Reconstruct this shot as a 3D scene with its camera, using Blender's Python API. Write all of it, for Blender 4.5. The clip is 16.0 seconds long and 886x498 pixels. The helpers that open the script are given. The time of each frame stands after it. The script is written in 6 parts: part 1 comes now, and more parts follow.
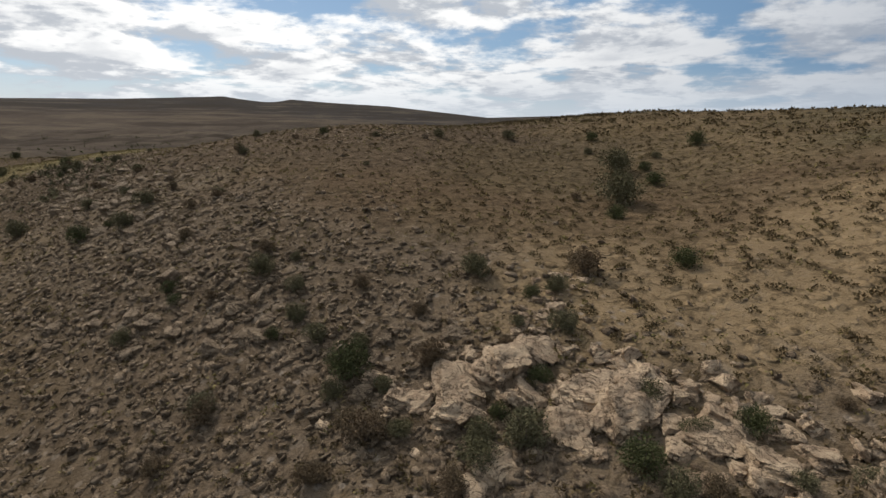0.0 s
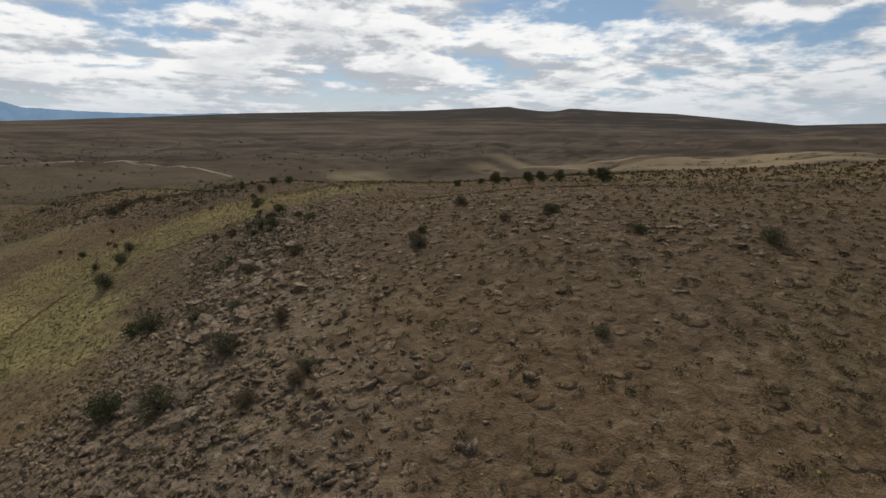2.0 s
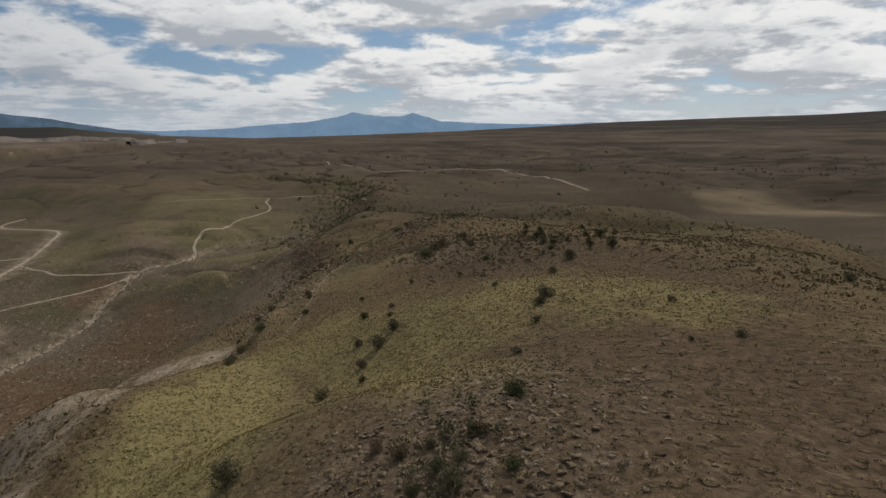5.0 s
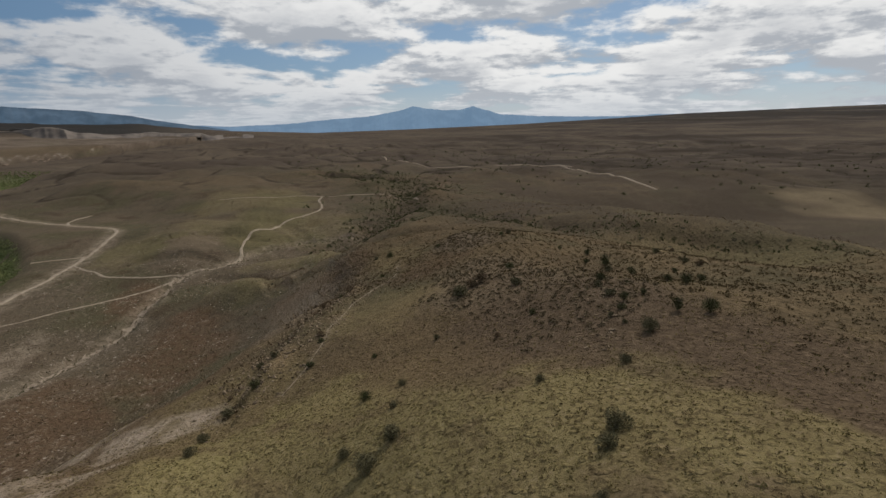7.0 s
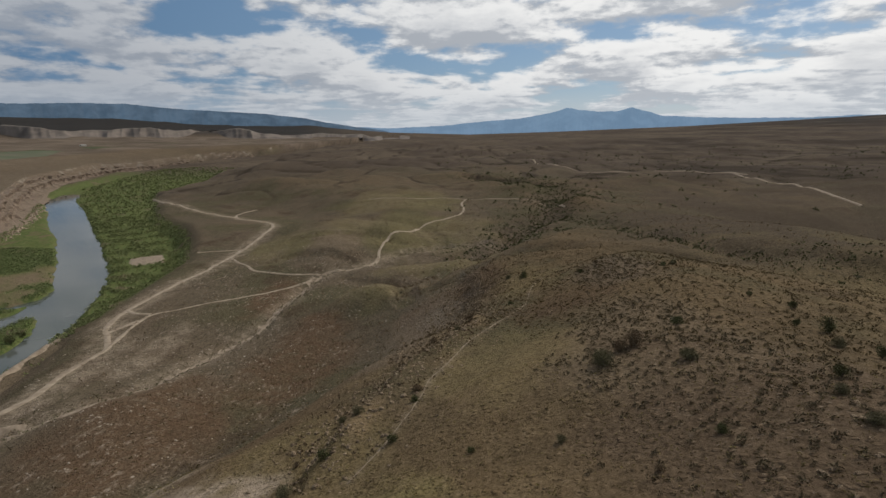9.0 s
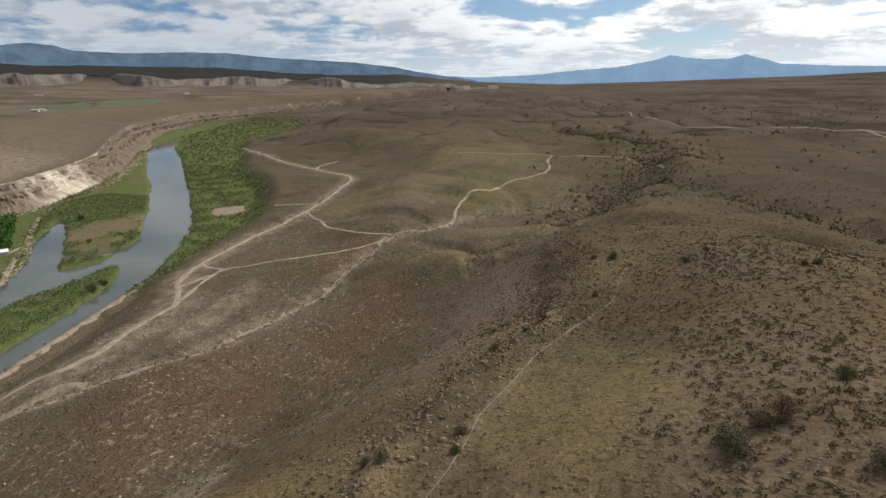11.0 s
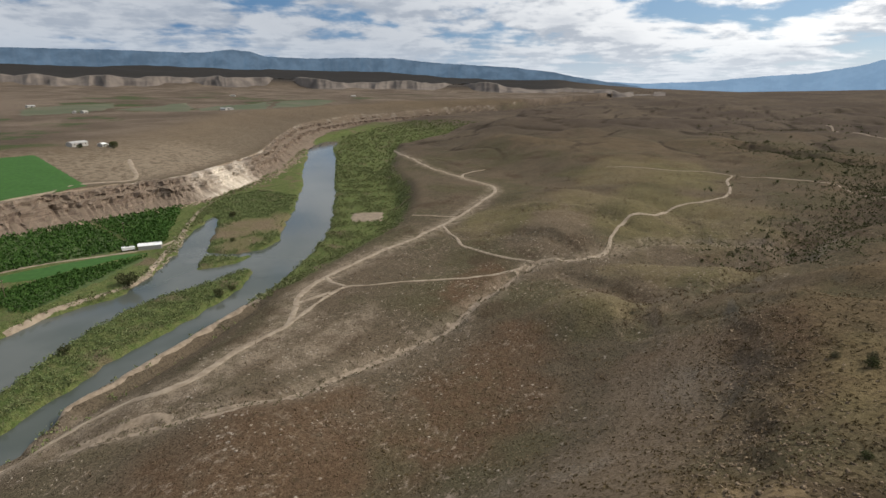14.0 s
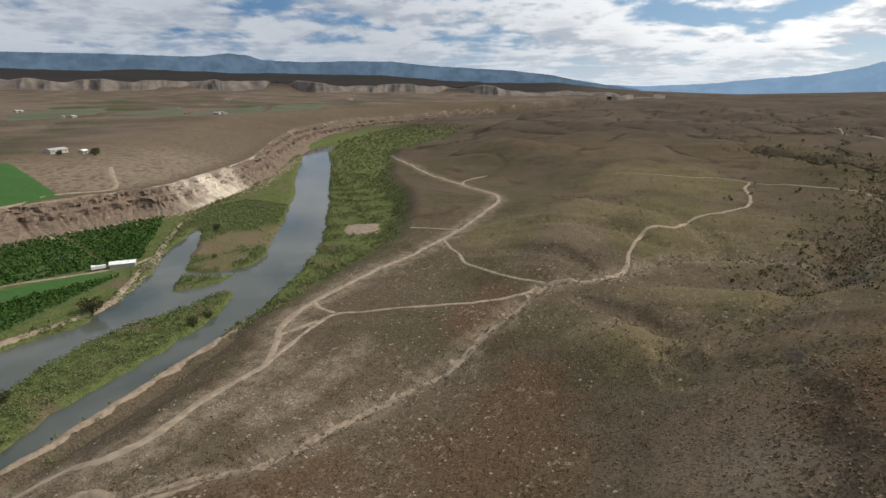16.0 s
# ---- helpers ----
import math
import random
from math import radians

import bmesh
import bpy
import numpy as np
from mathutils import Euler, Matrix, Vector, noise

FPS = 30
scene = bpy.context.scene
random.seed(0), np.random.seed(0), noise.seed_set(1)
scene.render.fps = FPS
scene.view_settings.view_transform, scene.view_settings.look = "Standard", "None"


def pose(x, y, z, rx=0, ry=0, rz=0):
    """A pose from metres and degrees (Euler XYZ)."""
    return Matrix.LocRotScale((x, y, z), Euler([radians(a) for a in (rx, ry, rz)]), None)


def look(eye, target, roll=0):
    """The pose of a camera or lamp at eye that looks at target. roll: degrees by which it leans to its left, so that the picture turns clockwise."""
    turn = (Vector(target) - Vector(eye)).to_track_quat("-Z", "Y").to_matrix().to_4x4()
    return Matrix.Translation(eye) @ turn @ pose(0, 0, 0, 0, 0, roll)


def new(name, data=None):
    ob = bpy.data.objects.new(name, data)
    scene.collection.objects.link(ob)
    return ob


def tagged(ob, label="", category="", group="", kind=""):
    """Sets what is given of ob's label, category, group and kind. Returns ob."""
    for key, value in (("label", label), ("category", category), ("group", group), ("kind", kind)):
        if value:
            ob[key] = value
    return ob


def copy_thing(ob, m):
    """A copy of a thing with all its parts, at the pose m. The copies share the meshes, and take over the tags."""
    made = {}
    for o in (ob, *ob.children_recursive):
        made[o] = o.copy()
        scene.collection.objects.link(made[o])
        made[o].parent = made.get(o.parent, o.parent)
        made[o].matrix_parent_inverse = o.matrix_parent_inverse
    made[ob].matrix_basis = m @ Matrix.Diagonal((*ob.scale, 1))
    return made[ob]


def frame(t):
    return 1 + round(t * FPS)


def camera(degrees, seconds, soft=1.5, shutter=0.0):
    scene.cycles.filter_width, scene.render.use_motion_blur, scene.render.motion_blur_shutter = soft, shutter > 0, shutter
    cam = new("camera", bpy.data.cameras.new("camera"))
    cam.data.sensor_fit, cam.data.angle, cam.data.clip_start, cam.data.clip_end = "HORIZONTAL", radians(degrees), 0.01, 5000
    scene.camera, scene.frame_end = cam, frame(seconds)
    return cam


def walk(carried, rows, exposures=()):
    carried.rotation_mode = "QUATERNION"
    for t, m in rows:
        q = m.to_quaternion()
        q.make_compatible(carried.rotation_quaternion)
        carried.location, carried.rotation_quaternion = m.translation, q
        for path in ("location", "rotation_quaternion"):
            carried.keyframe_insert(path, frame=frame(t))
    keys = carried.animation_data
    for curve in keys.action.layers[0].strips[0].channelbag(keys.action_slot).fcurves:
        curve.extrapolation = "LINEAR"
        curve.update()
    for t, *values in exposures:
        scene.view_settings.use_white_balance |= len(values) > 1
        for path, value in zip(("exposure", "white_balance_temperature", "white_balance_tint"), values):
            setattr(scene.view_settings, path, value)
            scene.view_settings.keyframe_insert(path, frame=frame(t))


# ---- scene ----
cam = camera(77.39, 16.0)
PATH = [
    (0, (0.01, 0.02, 130.08), (-9.12, 97.08, 107.80), 0.36),
    (0.5, (-0.19, 5.88, 130.96), (-19.16, 101.56, 108.95), 0.21),
    (1, (-0.93, 11.59, 131.87), (-29.06, 105.04, 110.10), 0.17),
    (1.5, (-2.48, 17.01, 132.79), (-44.36, 105.24, 111.30), 0.26),
    (2, (-4.33, 22.27, 133.72), (-57.49, 104.28, 112.56), 0.27),
    (2.5, (-6.69, 27.39, 134.78), (-67.91, 103.61, 113.73), 0.27),
    (3, (-9.57, 32.18, 135.74), (-77.16, 102.87, 114.88), 0.19),
    (3.5, (-12.96, 36.68, 136.70), (-86.57, 101.13, 116.04), 0.01),
    (4, (-16.59, 40.87, 137.63), (-98.16, 94.97, 117.13), -0.11),
    (4.5, (-20.58, 44.63, 138.31), (-108.83, 87.16, 118.26), -0.15),
    (5, (-25.37, 48.17, 139.25), (-117.08, 82.70, 119.32), -0.14),
    (5.2, (-27.33, 49.61, 139.48), (-120.10, 81.38, 119.86), -0.30),
    (5.5, (-30.25, 51.64, 140.00), (-123.78, 81.02, 120.31), -0.36),
    (6, (-35.22, 54.59, 140.91), (-129.26, 82.01, 120.81), -0.45),
    (6.5, (-40.39, 57.11, 141.69), (-134.62, 83.50, 121.07), -0.51),
    (7, (-45.82, 59.31, 142.14), (-140.49, 83.73, 121.12), -0.55),
    (7.3, (-49.23, 60.53, 142.16), (-144.47, 82.51, 121.07), -0.55),
    (7.5, (-51.46, 61.43, 142.03), (-146.91, 82.80, 121.21), -0.55),
    (8, (-57.33, 63.31, 141.98), (-154.18, 77.59, 121.54), -0.51),
    (8.5, (-63.37, 64.86, 142.02), (-161.23, 69.06, 121.88), -0.36),
    (8.7, (-65.81, 65.36, 142.01), (-163.77, 67.15, 122.00), -0.32),
    (9, (-69.30, 66.16, 142.06), (-167.17, 64.80, 121.56), -0.30),
    (9.5, (-74.67, 67.14, 142.26), (-171.93, 63.26, 119.36), -0.27),
    (10, (-79.83, 67.76, 142.50), (-176.25, 62.62, 116.49), -0.26),
    (10.5, (-85.19, 68.08, 142.64), (-180.77, 60.49, 114.26), -0.24),
    (10.8, (-88.66, 68.16, 142.62), (-183.81, 57.51, 113.76), -0.21),
    (11, (-91.03, 68.20, 142.58), (-185.43, 52.03, 113.81), -0.13),
    (11.5, (-97.09, 68.26, 142.46), (-190.03, 44.98, 113.84), 0.05),
    (12, (-103.28, 67.49, 142.20), (-195.83, 42.37, 113.87), 0.08),
    (12.5, (-109.48, 66.00, 142.30), (-200.79, 36.66, 113.98), 0.14),
    (13, (-115.66, 63.81, 142.48), (-205.59, 30.47, 114.18), 0.27),
    (13.5, (-121.85, 61.58, 142.34), (-209.54, 22.63, 114.17), 0.46),
    (14, (-128.00, 59.14, 142.15), (-214.93, 18.44, 114.11), 0.54),
    (14.5, (-134.29, 56.31, 142.02), (-221.15, 15.36, 114.09), 0.50),
    (15, (-140.44, 53.23, 141.95), (-227.41, 12.43, 114.15), 0.45),
    (15.5, (-146.20, 50.17, 141.80), (-233.27, 9.50, 114.14), 0.43),
    (16, (-151.67, 46.76, 141.65), (-238.84, 6.20, 114.14), 0.37),
]
walk(cam, [(t, look(eye, target, roll)) for t, eye, target, roll in PATH], ((0, -0.08), (2.5, -0.34), (5, -0.45), (8.7, -0.42), (10.8, 0.1), (16, 0.04)))

# ---- sky, sun and exposure
SUN_UP, SUN_TURN = 42, 316
world = bpy.data.worlds.new("sky")
scene.world = world
world.use_nodes = True
wn, wl = world.node_tree.nodes, world.node_tree.links
wn.clear()


def wnode(kind, **sets):
    n = wn.new(kind)
    for key, value in sets.items():
        if key == "operation":
            n.operation = value
        else:
            n.inputs[int(key[1:])].default_value = value
    return n


w_out = wn.new("ShaderNodeOutputWorld")
w_sky = wn.new("ShaderNodeTexSky")
w_sky.sky_type, w_sky.sun_disc = "NISHITA", False
w_sky.sun_elevation, w_sky.sun_rotation = radians(SUN_UP), radians(SUN_TURN)
w_sky.altitude, w_sky.dust_density = 1500, 1.5
w_co = wn.new("ShaderNodeTexCoord")
w_sep = wn.new("ShaderNodeSeparateXYZ")
wl.new(w_co.outputs["Generated"], w_sep.inputs[0])
w_up = wnode("ShaderNodeMath", operation="MAXIMUM", i1=0.0)
wl.new(w_sep.outputs[2], w_up.inputs[0])
w_lift = wnode("ShaderNodeMath", operation="ADD", i1=0.10)
wl.new(w_up.outputs[0], w_lift.inputs[0])
w_px = wnode("ShaderNodeMath", operation="DIVIDE")
w_py = wnode("ShaderNodeMath", operation="DIVIDE")
for k, n in ((0, w_px), (1, w_py)):
    wl.new(w_sep.outputs[k], n.inputs[0])
    wl.new(w_lift.outputs[0], n.inputs[1])
w_flat = wn.new("ShaderNodeCombineXYZ")
wl.new(w_px.outputs[0], w_flat.inputs[0])
wl.new(w_py.outputs[0], w_flat.inputs[1])


def cloud_noise(scale, detail, rough, shift, stretch=1.0, distortion=0.0):
    m = wn.new("ShaderNodeMapping")
    m.inputs["Location"].default_value = shift
    m.inputs["Scale"].default_value = (1.0, stretch, 1.0)
    wl.new(w_flat.outputs[0], m.inputs[0])
    n = wn.new("ShaderNodeTexNoise")
    n.inputs["Scale"].default_value, n.inputs["Detail"].default_value = scale, detail
    n.inputs["Roughness"].default_value, n.inputs["Distortion"].default_value = rough, distortion
    wl.new(m.outputs[0], n.inputs["Vector"])
    return n.outputs[0]


def wmap(source, a, b, lo=0.0, hi=1.0):
    n = wn.new("ShaderNodeMapRange")
    n.interpolation_type = "SMOOTHSTEP"
    for k, v in ((1, a), (2, b), (3, lo), (4, hi)):
        n.inputs[k].default_value = v
    wl.new(source, n.inputs[0])
    return n.outputs[0]


def wmix(fac, a, b):
    n = wn.new("ShaderNodeMix")
    n.data_type = "RGBA"
    for k, v in ((0, fac), (6, a), (7, b)):
        if isinstance(v, (tuple, float)):
            n.inputs[k].default_value = v
        else:
            wl.new(v, n.inputs[k])
    return n.outputs[2]


def sky_lumps(scale, detail, rough, shift):
    """Heaped clouds, as lumps over the dome of the sky."""
    m = wn.new("ShaderNodeMapping")
    m.inputs["Location"].default_value = shift
    m.inputs["Scale"].default_value = (1.0, 1.0, 2.6)
    wl.new(w_co.outputs["Generated"], m.inputs[0])
    n = wn.new("ShaderNodeTexNoise")
    n.inputs["Scale"].default_value, n.inputs["Detail"].default_value, n.inputs["Roughness"].default_value = scale, detail, rough
    wl.new(m.outputs[0], n.inputs["Vector"])
    return n.outputs[0]


def wsum(a, b, what="ADD"):
    n = wnode("ShaderNodeMath", operation=what)
    for k, v in ((0, a), (1, b)):
        if isinstance(v, float):
            n.inputs[k].default_value = v
        else:
            wl.new(v, n.inputs[k])
    return n.outputs[0]


def cloud_body(dx, dz):
    sheet_part = wsum(cloud_noise(0.9, 9, 0.58, (3.1 + dx, 7.7, 0), 1.0, 0.2), 0.43, "MULTIPLY")
    heaps = wsum(wsum(sky_lumps(4.6, 9, 0.58, (1.7 + 0.10 * dx, 0.4, 2.2 + dz)), 0.46, "MULTIPLY"), wsum(sky_lumps(13.0, 6, 0.6, (4.1 + 0.06 * dx, 2.4, 0.7 + 0.5 * dz)), 0.11, "MULTIPLY"))
    return wsum(sheet_part, heaps)


body = cloud_body(0.0, 0.0)
relief = wsum(cloud_body(0.12, 0.05), body, "SUBTRACT")
cover = wmap(body, 0.425, 0.50)
thick = wmap(body, 0.52, 0.64, 0.0, 0.6)
shade = wmap(relief, -0.035, 0.045, 0.0, 0.9)
veil = wmap(w_sep.outputs[2], 0.0, 0.10, 0.7, 0.0)
cloud_color = wmix(shade, (11.4, 11.4, 11.3, 1), (5.0, 5.4, 6.0, 1))
cloud_color = wmix(thick, cloud_color, (6.2, 6.5, 7.0, 1))
# clouds are brighter towards the sun
w_dot = wn.new("ShaderNodeVectorMath")
w_dot.operation = "DOT_PRODUCT"
wl.new(w_co.outputs["Generated"], w_dot.inputs[0])
w_dot.inputs[1].default_value = (math.sin(radians(SUN_TURN)) * math.cos(radians(SUN_UP)), math.cos(radians(SUN_TURN)) * math.cos(radians(SUN_UP)), math.sin(radians(SUN_UP)))
cloud_color = wmix(wmap(w_dot.outputs["Value"], 0.15, 0.80), wmix(0.72, cloud_color, (2.9, 3.4, 4.2, 1)), cloud_color)
blue = wmix(wmap(w_dot.outputs["Value"], -0.1, 0.75), (1.0, 2.1, 3.8, 1), wmix(0.5, w_sky.outputs[0], (2.0, 3.6, 5.6, 1)))
sky_clouds = wmix(cover, blue, cloud_color)
sky_haze = wmix(veil, sky_clouds, wmix(wmap(w_dot.outputs["Value"], -0.1, 0.6), (4.6, 5.4, 6.4, 1), (6.8, 7.4, 8.1, 1)))
w_bg = wn.new("ShaderNodeBackground")
w_bg.inputs[1].default_value = 0.10
wl.new(sky_haze, w_bg.inputs[0])
wl.new(w_bg.outputs[0], w_out.inputs[0])

sun = new("sun", bpy.data.lights.new("sun", "SUN"))
sun.data.energy, sun.data.angle, sun.data.color = 3.4, radians(6), (1.0, 0.92, 0.82)
SUN_WAY = Vector((math.sin(radians(SUN_TURN)) * math.cos(radians(SUN_UP)), math.cos(radians(SUN_TURN)) * math.cos(radians(SUN_UP)), math.sin(radians(SUN_UP))))
sun.matrix_world = look(SUN_WAY * 400, (0, 0, 0))


# ---- materials
class Nodes:
    """Short words for building one node material."""

    def __init__(self, name, rough=0.9, gloss=0.15):
        self.m = bpy.data.materials.new(name)
        self.m.use_nodes = True
        self.t = self.m.node_tree
        self.b = self.t.nodes["Principled BSDF"]
        self.b.inputs["Roughness"].default_value = rough
        self.b.inputs["Specular IOR Level"].default_value = gloss
        self.place = self.t.nodes.new("ShaderNodeNewGeometry")

    def put(self, socket, value):
        if isinstance(value, bpy.types.NodeSocket):
            self.t.links.new(value, socket)
        else:
            socket.default_value = value

    def noise(self, scale, detail=4, rough=0.55, stretch=(1, 1, 1), shift=(0, 0, 0), distortion=0.0):
        mp = self.t.nodes.new("ShaderNodeMapping")
        mp.inputs["Scale"].default_value, mp.inputs["Location"].default_value = stretch, shift
        self.t.links.new(self.place.outputs["Position"], mp.inputs[0])
        n = self.t.nodes.new("ShaderNodeTexNoise")
        for key, v in (("Scale", scale), ("Detail", detail), ("Roughness", rough), ("Distortion", distortion)):
            n.inputs[key].default_value = v
        self.t.links.new(mp.outputs[0], n.inputs["Vector"])
        return n.outputs[0]

    def cells(self, scale, jitter=1.0, flat=True):
        mp = self.t.nodes.new("ShaderNodeMapping")
        mp.inputs["Scale"].default_value = (1, 1, 0 if flat else 1)
        self.t.links.new(self.place.outputs["Position"], mp.inputs[0])
        n = self.t.nodes.new("ShaderNodeTexVoronoi")
        n.inputs["Scale"].default_value, n.inputs["Randomness"].default_value = scale, jitter
        self.t.links.new(mp.outputs[0], n.inputs["Vector"])
        return n

    def ramp(self, value, a, b, lo=0.0, hi=1.0):
        n = self.t.nodes.new("ShaderNodeMapRange")
        n.interpolation_type = "SMOOTHSTEP"
        for k, v in ((0, value), (1, a), (2, b), (3, lo), (4, hi)):
            self.put(n.inputs[k], v)
        return n.outputs[0]

    def calc(self, what, a, b=0.0):
        n = self.t.nodes.new("ShaderNodeMath")
        n.operation = what
        self.put(n.inputs[0], a)
        self.put(n.inputs[1], b)
        return n.outputs[0]

    def mix(self, f, a, b):
        n = self.t.nodes.new("ShaderNodeMix")
        n.data_type = "RGBA"
        for k, v in ((0, f), (6, a), (7, b)):
            self.put(n.inputs[k], (*v, 1) if isinstance(v, tuple) else v)
        return n.outputs[2]

    def field(self, name):
        n = self.t.nodes.new("ShaderNodeAttribute")
        n.attribute_name = name
        return n.outputs["Fac"]

    def chance(self, island=False):
        if island:
            return self.place.outputs["Random Per Island"]
        return self.t.nodes.new("ShaderNodeObjectInfo").outputs["Random"]

    def slope(self):
        n = self.t.nodes.new("ShaderNodeSeparateXYZ")
        self.t.links.new(self.place.outputs["Normal"], n.inputs[0])
        return n.outputs[2]

    def high(self):
        n = self.t.nodes.new("ShaderNodeSeparateXYZ")
        self.t.links.new(self.place.outputs["Position"], n.inputs[0])
        return n.outputs[2]

    def done(self, color, bump=None, depth=0.05, strength=0.6):
        self.put(self.b.inputs["Base Color"], (*color, 1) if isinstance(color, tuple) else color)
        if bump is not None:
            n = self.t.nodes.new("ShaderNodeBump")
            n.inputs["Strength"].default_value, n.inputs["Distance"].default_value = strength, depth
            self.t.links.new(bump, n.inputs["Height"])
            self.t.links.new(n.outputs[0], self.b.inputs["Normal"])
        return self.m


def ground_material():
    g = Nodes("dry_ground", 1.0, 0.02)
    wide = g.noise(0.035, 4, 0.6)
    mid = g.noise(0.22, 5, 0.6, shift=(9, 4, 0))
    fine = g.noise(3.2, 4, 0.65)
    grit = g.noise(14, 2, 0.6)
    c = g.mix(g.ramp(wide, 0.35, 0.65), (0.142, 0.101, 0.056), (0.104, 0.077, 0.045))
    c = g.mix(g.ramp(mid, 0.42, 0.68, 0, 0.7), c, (0.174, 0.127, 0.072))
    vale = g.mix(g.ramp(wide, 0.35, 0.65), (0.112, 0.087, 0.060), (0.092, 0.076, 0.052))
    c = g.mix(g.field("vale"), c, g.mix(g.ramp(mid, 0.42, 0.68, 0, 0.7), vale, (0.120, 0.095, 0.066)))
    olive = g.ramp(g.noise(0.017, 4, 0.6, shift=(6, 2, 0)), 0.46, 0.60, 0, 0.8)
    c = g.mix(g.calc("MULTIPLY", olive, g.field("hills")), c, (0.078, 0.071, 0.040))
    bare = g.ramp(g.noise(0.028, 4, 0.6, shift=(1, 9, 0)), 0.55, 0.66, 0, 0.7)
    c = g.mix(g.calc("MULTIPLY", bare, g.field("hills")), c, (0.066, 0.047, 0.031))
    c = g.mix(g.calc("MULTIPLY", g.field("red"), g.ramp(mid, 0.3, 0.6, 0.5, 1)), c, (0.104, 0.068, 0.042))
    c = g.mix(g.calc("MULTIPLY", g.field("green"), g.ramp(mid, 0.3, 0.65, 0.78, 1)), c, (0.255, 0.212, 0.094))
    c = g.mix(g.calc("MULTIPLY", g.field("grey"), g.ramp(fine, 0.3, 0.6, 0.4, 1)), c, (0.150, 0.114, 0.079))
    c = g.mix(g.calc("MULTIPLY", g.field("pale"), g.ramp(mid, 0.32, 0.6, 0.2, 1)), c, (0.324, 0.261, 0.194))
    c = g.mix(g.calc("MULTIPLY", g.field("umber"), g.ramp(mid, 0.3, 0.7, 0.75, 1)), c, (0.100, 0.071, 0.047))
    c = g.mix(g.calc("MULTIPLY", g.field("tan"), g.ramp(mid, 0.3, 0.65, 0.6, 1)), c, (0.240, 0.172, 0.098))
    # shade of clouds over the hills, put into the ground colour
    c = g.mix(g.calc("MULTIPLY", g.field("cloud_shade"), g.ramp(g.noise(0.012, 5, 0.6, shift=(4, 4, 0)), 0.42, 0.6, 0.95, 0.45)), c, (0.068, 0.053, 0.039))
    # distant scrub as small dark spots, and stones as pale ones
    spot = g.cells(1.15)
    tuft = g.ramp(spot.outputs["Distance"], 0.22, 0.42, 1, 0)
    tuft = g.calc("MULTIPLY", tuft, g.ramp(g.noise(0.5, 3, 0.6, shift=(3, 3, 3)), 0.42, 0.58, 0.15, 1))
    c = g.mix(g.calc("MULTIPLY", tuft, g.field("tufts")), c, (0.044, 0.034, 0.019))
    bush = g.ramp(g.cells(0.19).outputs["Distance"], 0.11, 0.20, 1, 0)
    c = g.mix(g.calc("MULTIPLY", bush, g.field("scrub")), c, (0.036, 0.034, 0.021))
    stone = g.ramp(g.cells(0.36).outputs["Distance"], 0.10, 0.19, 1, 0)
    stone = g.calc("MULTIPLY", stone, g.ramp(g.noise(0.07, 3, 0.6, shift=(1, 8, 2)), 0.52, 0.60))
    c = g.mix(g.calc("MULTIPLY", stone, g.field("stony")), c, (0.333, 0.288, 0.234))
    streak = g.ramp(g.noise(0.42, 7, 0.78, stretch=(0.8, 1.2, 1), shift=(3, 1, 7)), 0.54, 0.64, 0, 1.0)
    streak = g.calc("MULTIPLY", streak, g.ramp(g.noise(0.045, 3, 0.5, shift=(2, 2, 9)), 0.42, 0.58))
    c = g.mix(g.calc("MULTIPLY", streak, g.field("stony")), c, (0.250, 0.200, 0.152))
    chip = g.ramp(g.cells(1.6).outputs["Distance"], 0.14, 0.26, 0.85, 0)
    chip = g.calc("MULTIPLY", chip, g.ramp(g.noise(0.12, 4, 0.6, shift=(7, 7, 1)), 0.44, 0.56))
    c = g.mix(g.calc("MULTIPLY", chip, g.field("grey")), c, (0.245, 0.200, 0.155))
    # bare rock on the steep faces of cliffs
    band = g.noise(0.6, 5, 0.6, stretch=(0.10, 0.10, 2.6))
    rock = g.mix(g.ramp(band, 0.36, 0.62), (0.378, 0.297, 0.221), (0.160, 0.119, 0.084))
    rock = g.mix(g.ramp(g.noise(0.045, 3, 0.5, shift=(5, 1, 0)), 0.5, 0.62, 0, 0.85), rock, (0.468, 0.414, 0.342))
    c = g.mix(g.calc("MULTIPLY", g.ramp(g.slope(), 0.93, 0.80), g.field("cliff")), c, rock)
    # green strip beside the river
    wet = g.mix(g.ramp(g.noise(0.3, 4, 0.6), 0.35, 0.65), (0.070, 0.105, 0.030), (0.120, 0.138, 0.050))
    wet = g.mix(g.ramp(g.noise(0.055, 3, 0.5), 0.55, 0.68), wet, (0.136, 0.111, 0.068))
    c = g.mix(g.calc("MULTIPLY", g.field("lush"), g.ramp(mid, 0.25, 0.5, 0.6, 1)), c, wet)
    c = g.mix(g.field("heath"), c, g.mix(g.ramp(g.noise(0.05, 3, 0.5), 0.4, 0.6), (0.165, 0.128, 0.082), (0.135, 0.122, 0.062)))
    # farther country, darkened in colour to stand for the cloud shade on it
    land = g.noise(0.004, 5, 0.62, stretch=(1, 1, 3))
    strata = g.noise(0.02, 4, 0.6, stretch=(0.12, 0.12, 3.2))
    away = g.mix(g.ramp(land, 0.38, 0.64), (0.078, 0.061, 0.047), (0.108, 0.085, 0.062))
    swale = g.noise(0.006, 4, 0.6, shift=(5, 3, 0), distortion=0.8)
    away = g.mix(g.ramp(swale, 0.50, 0.66, 0, 0.45), away, (0.072, 0.057, 0.045))
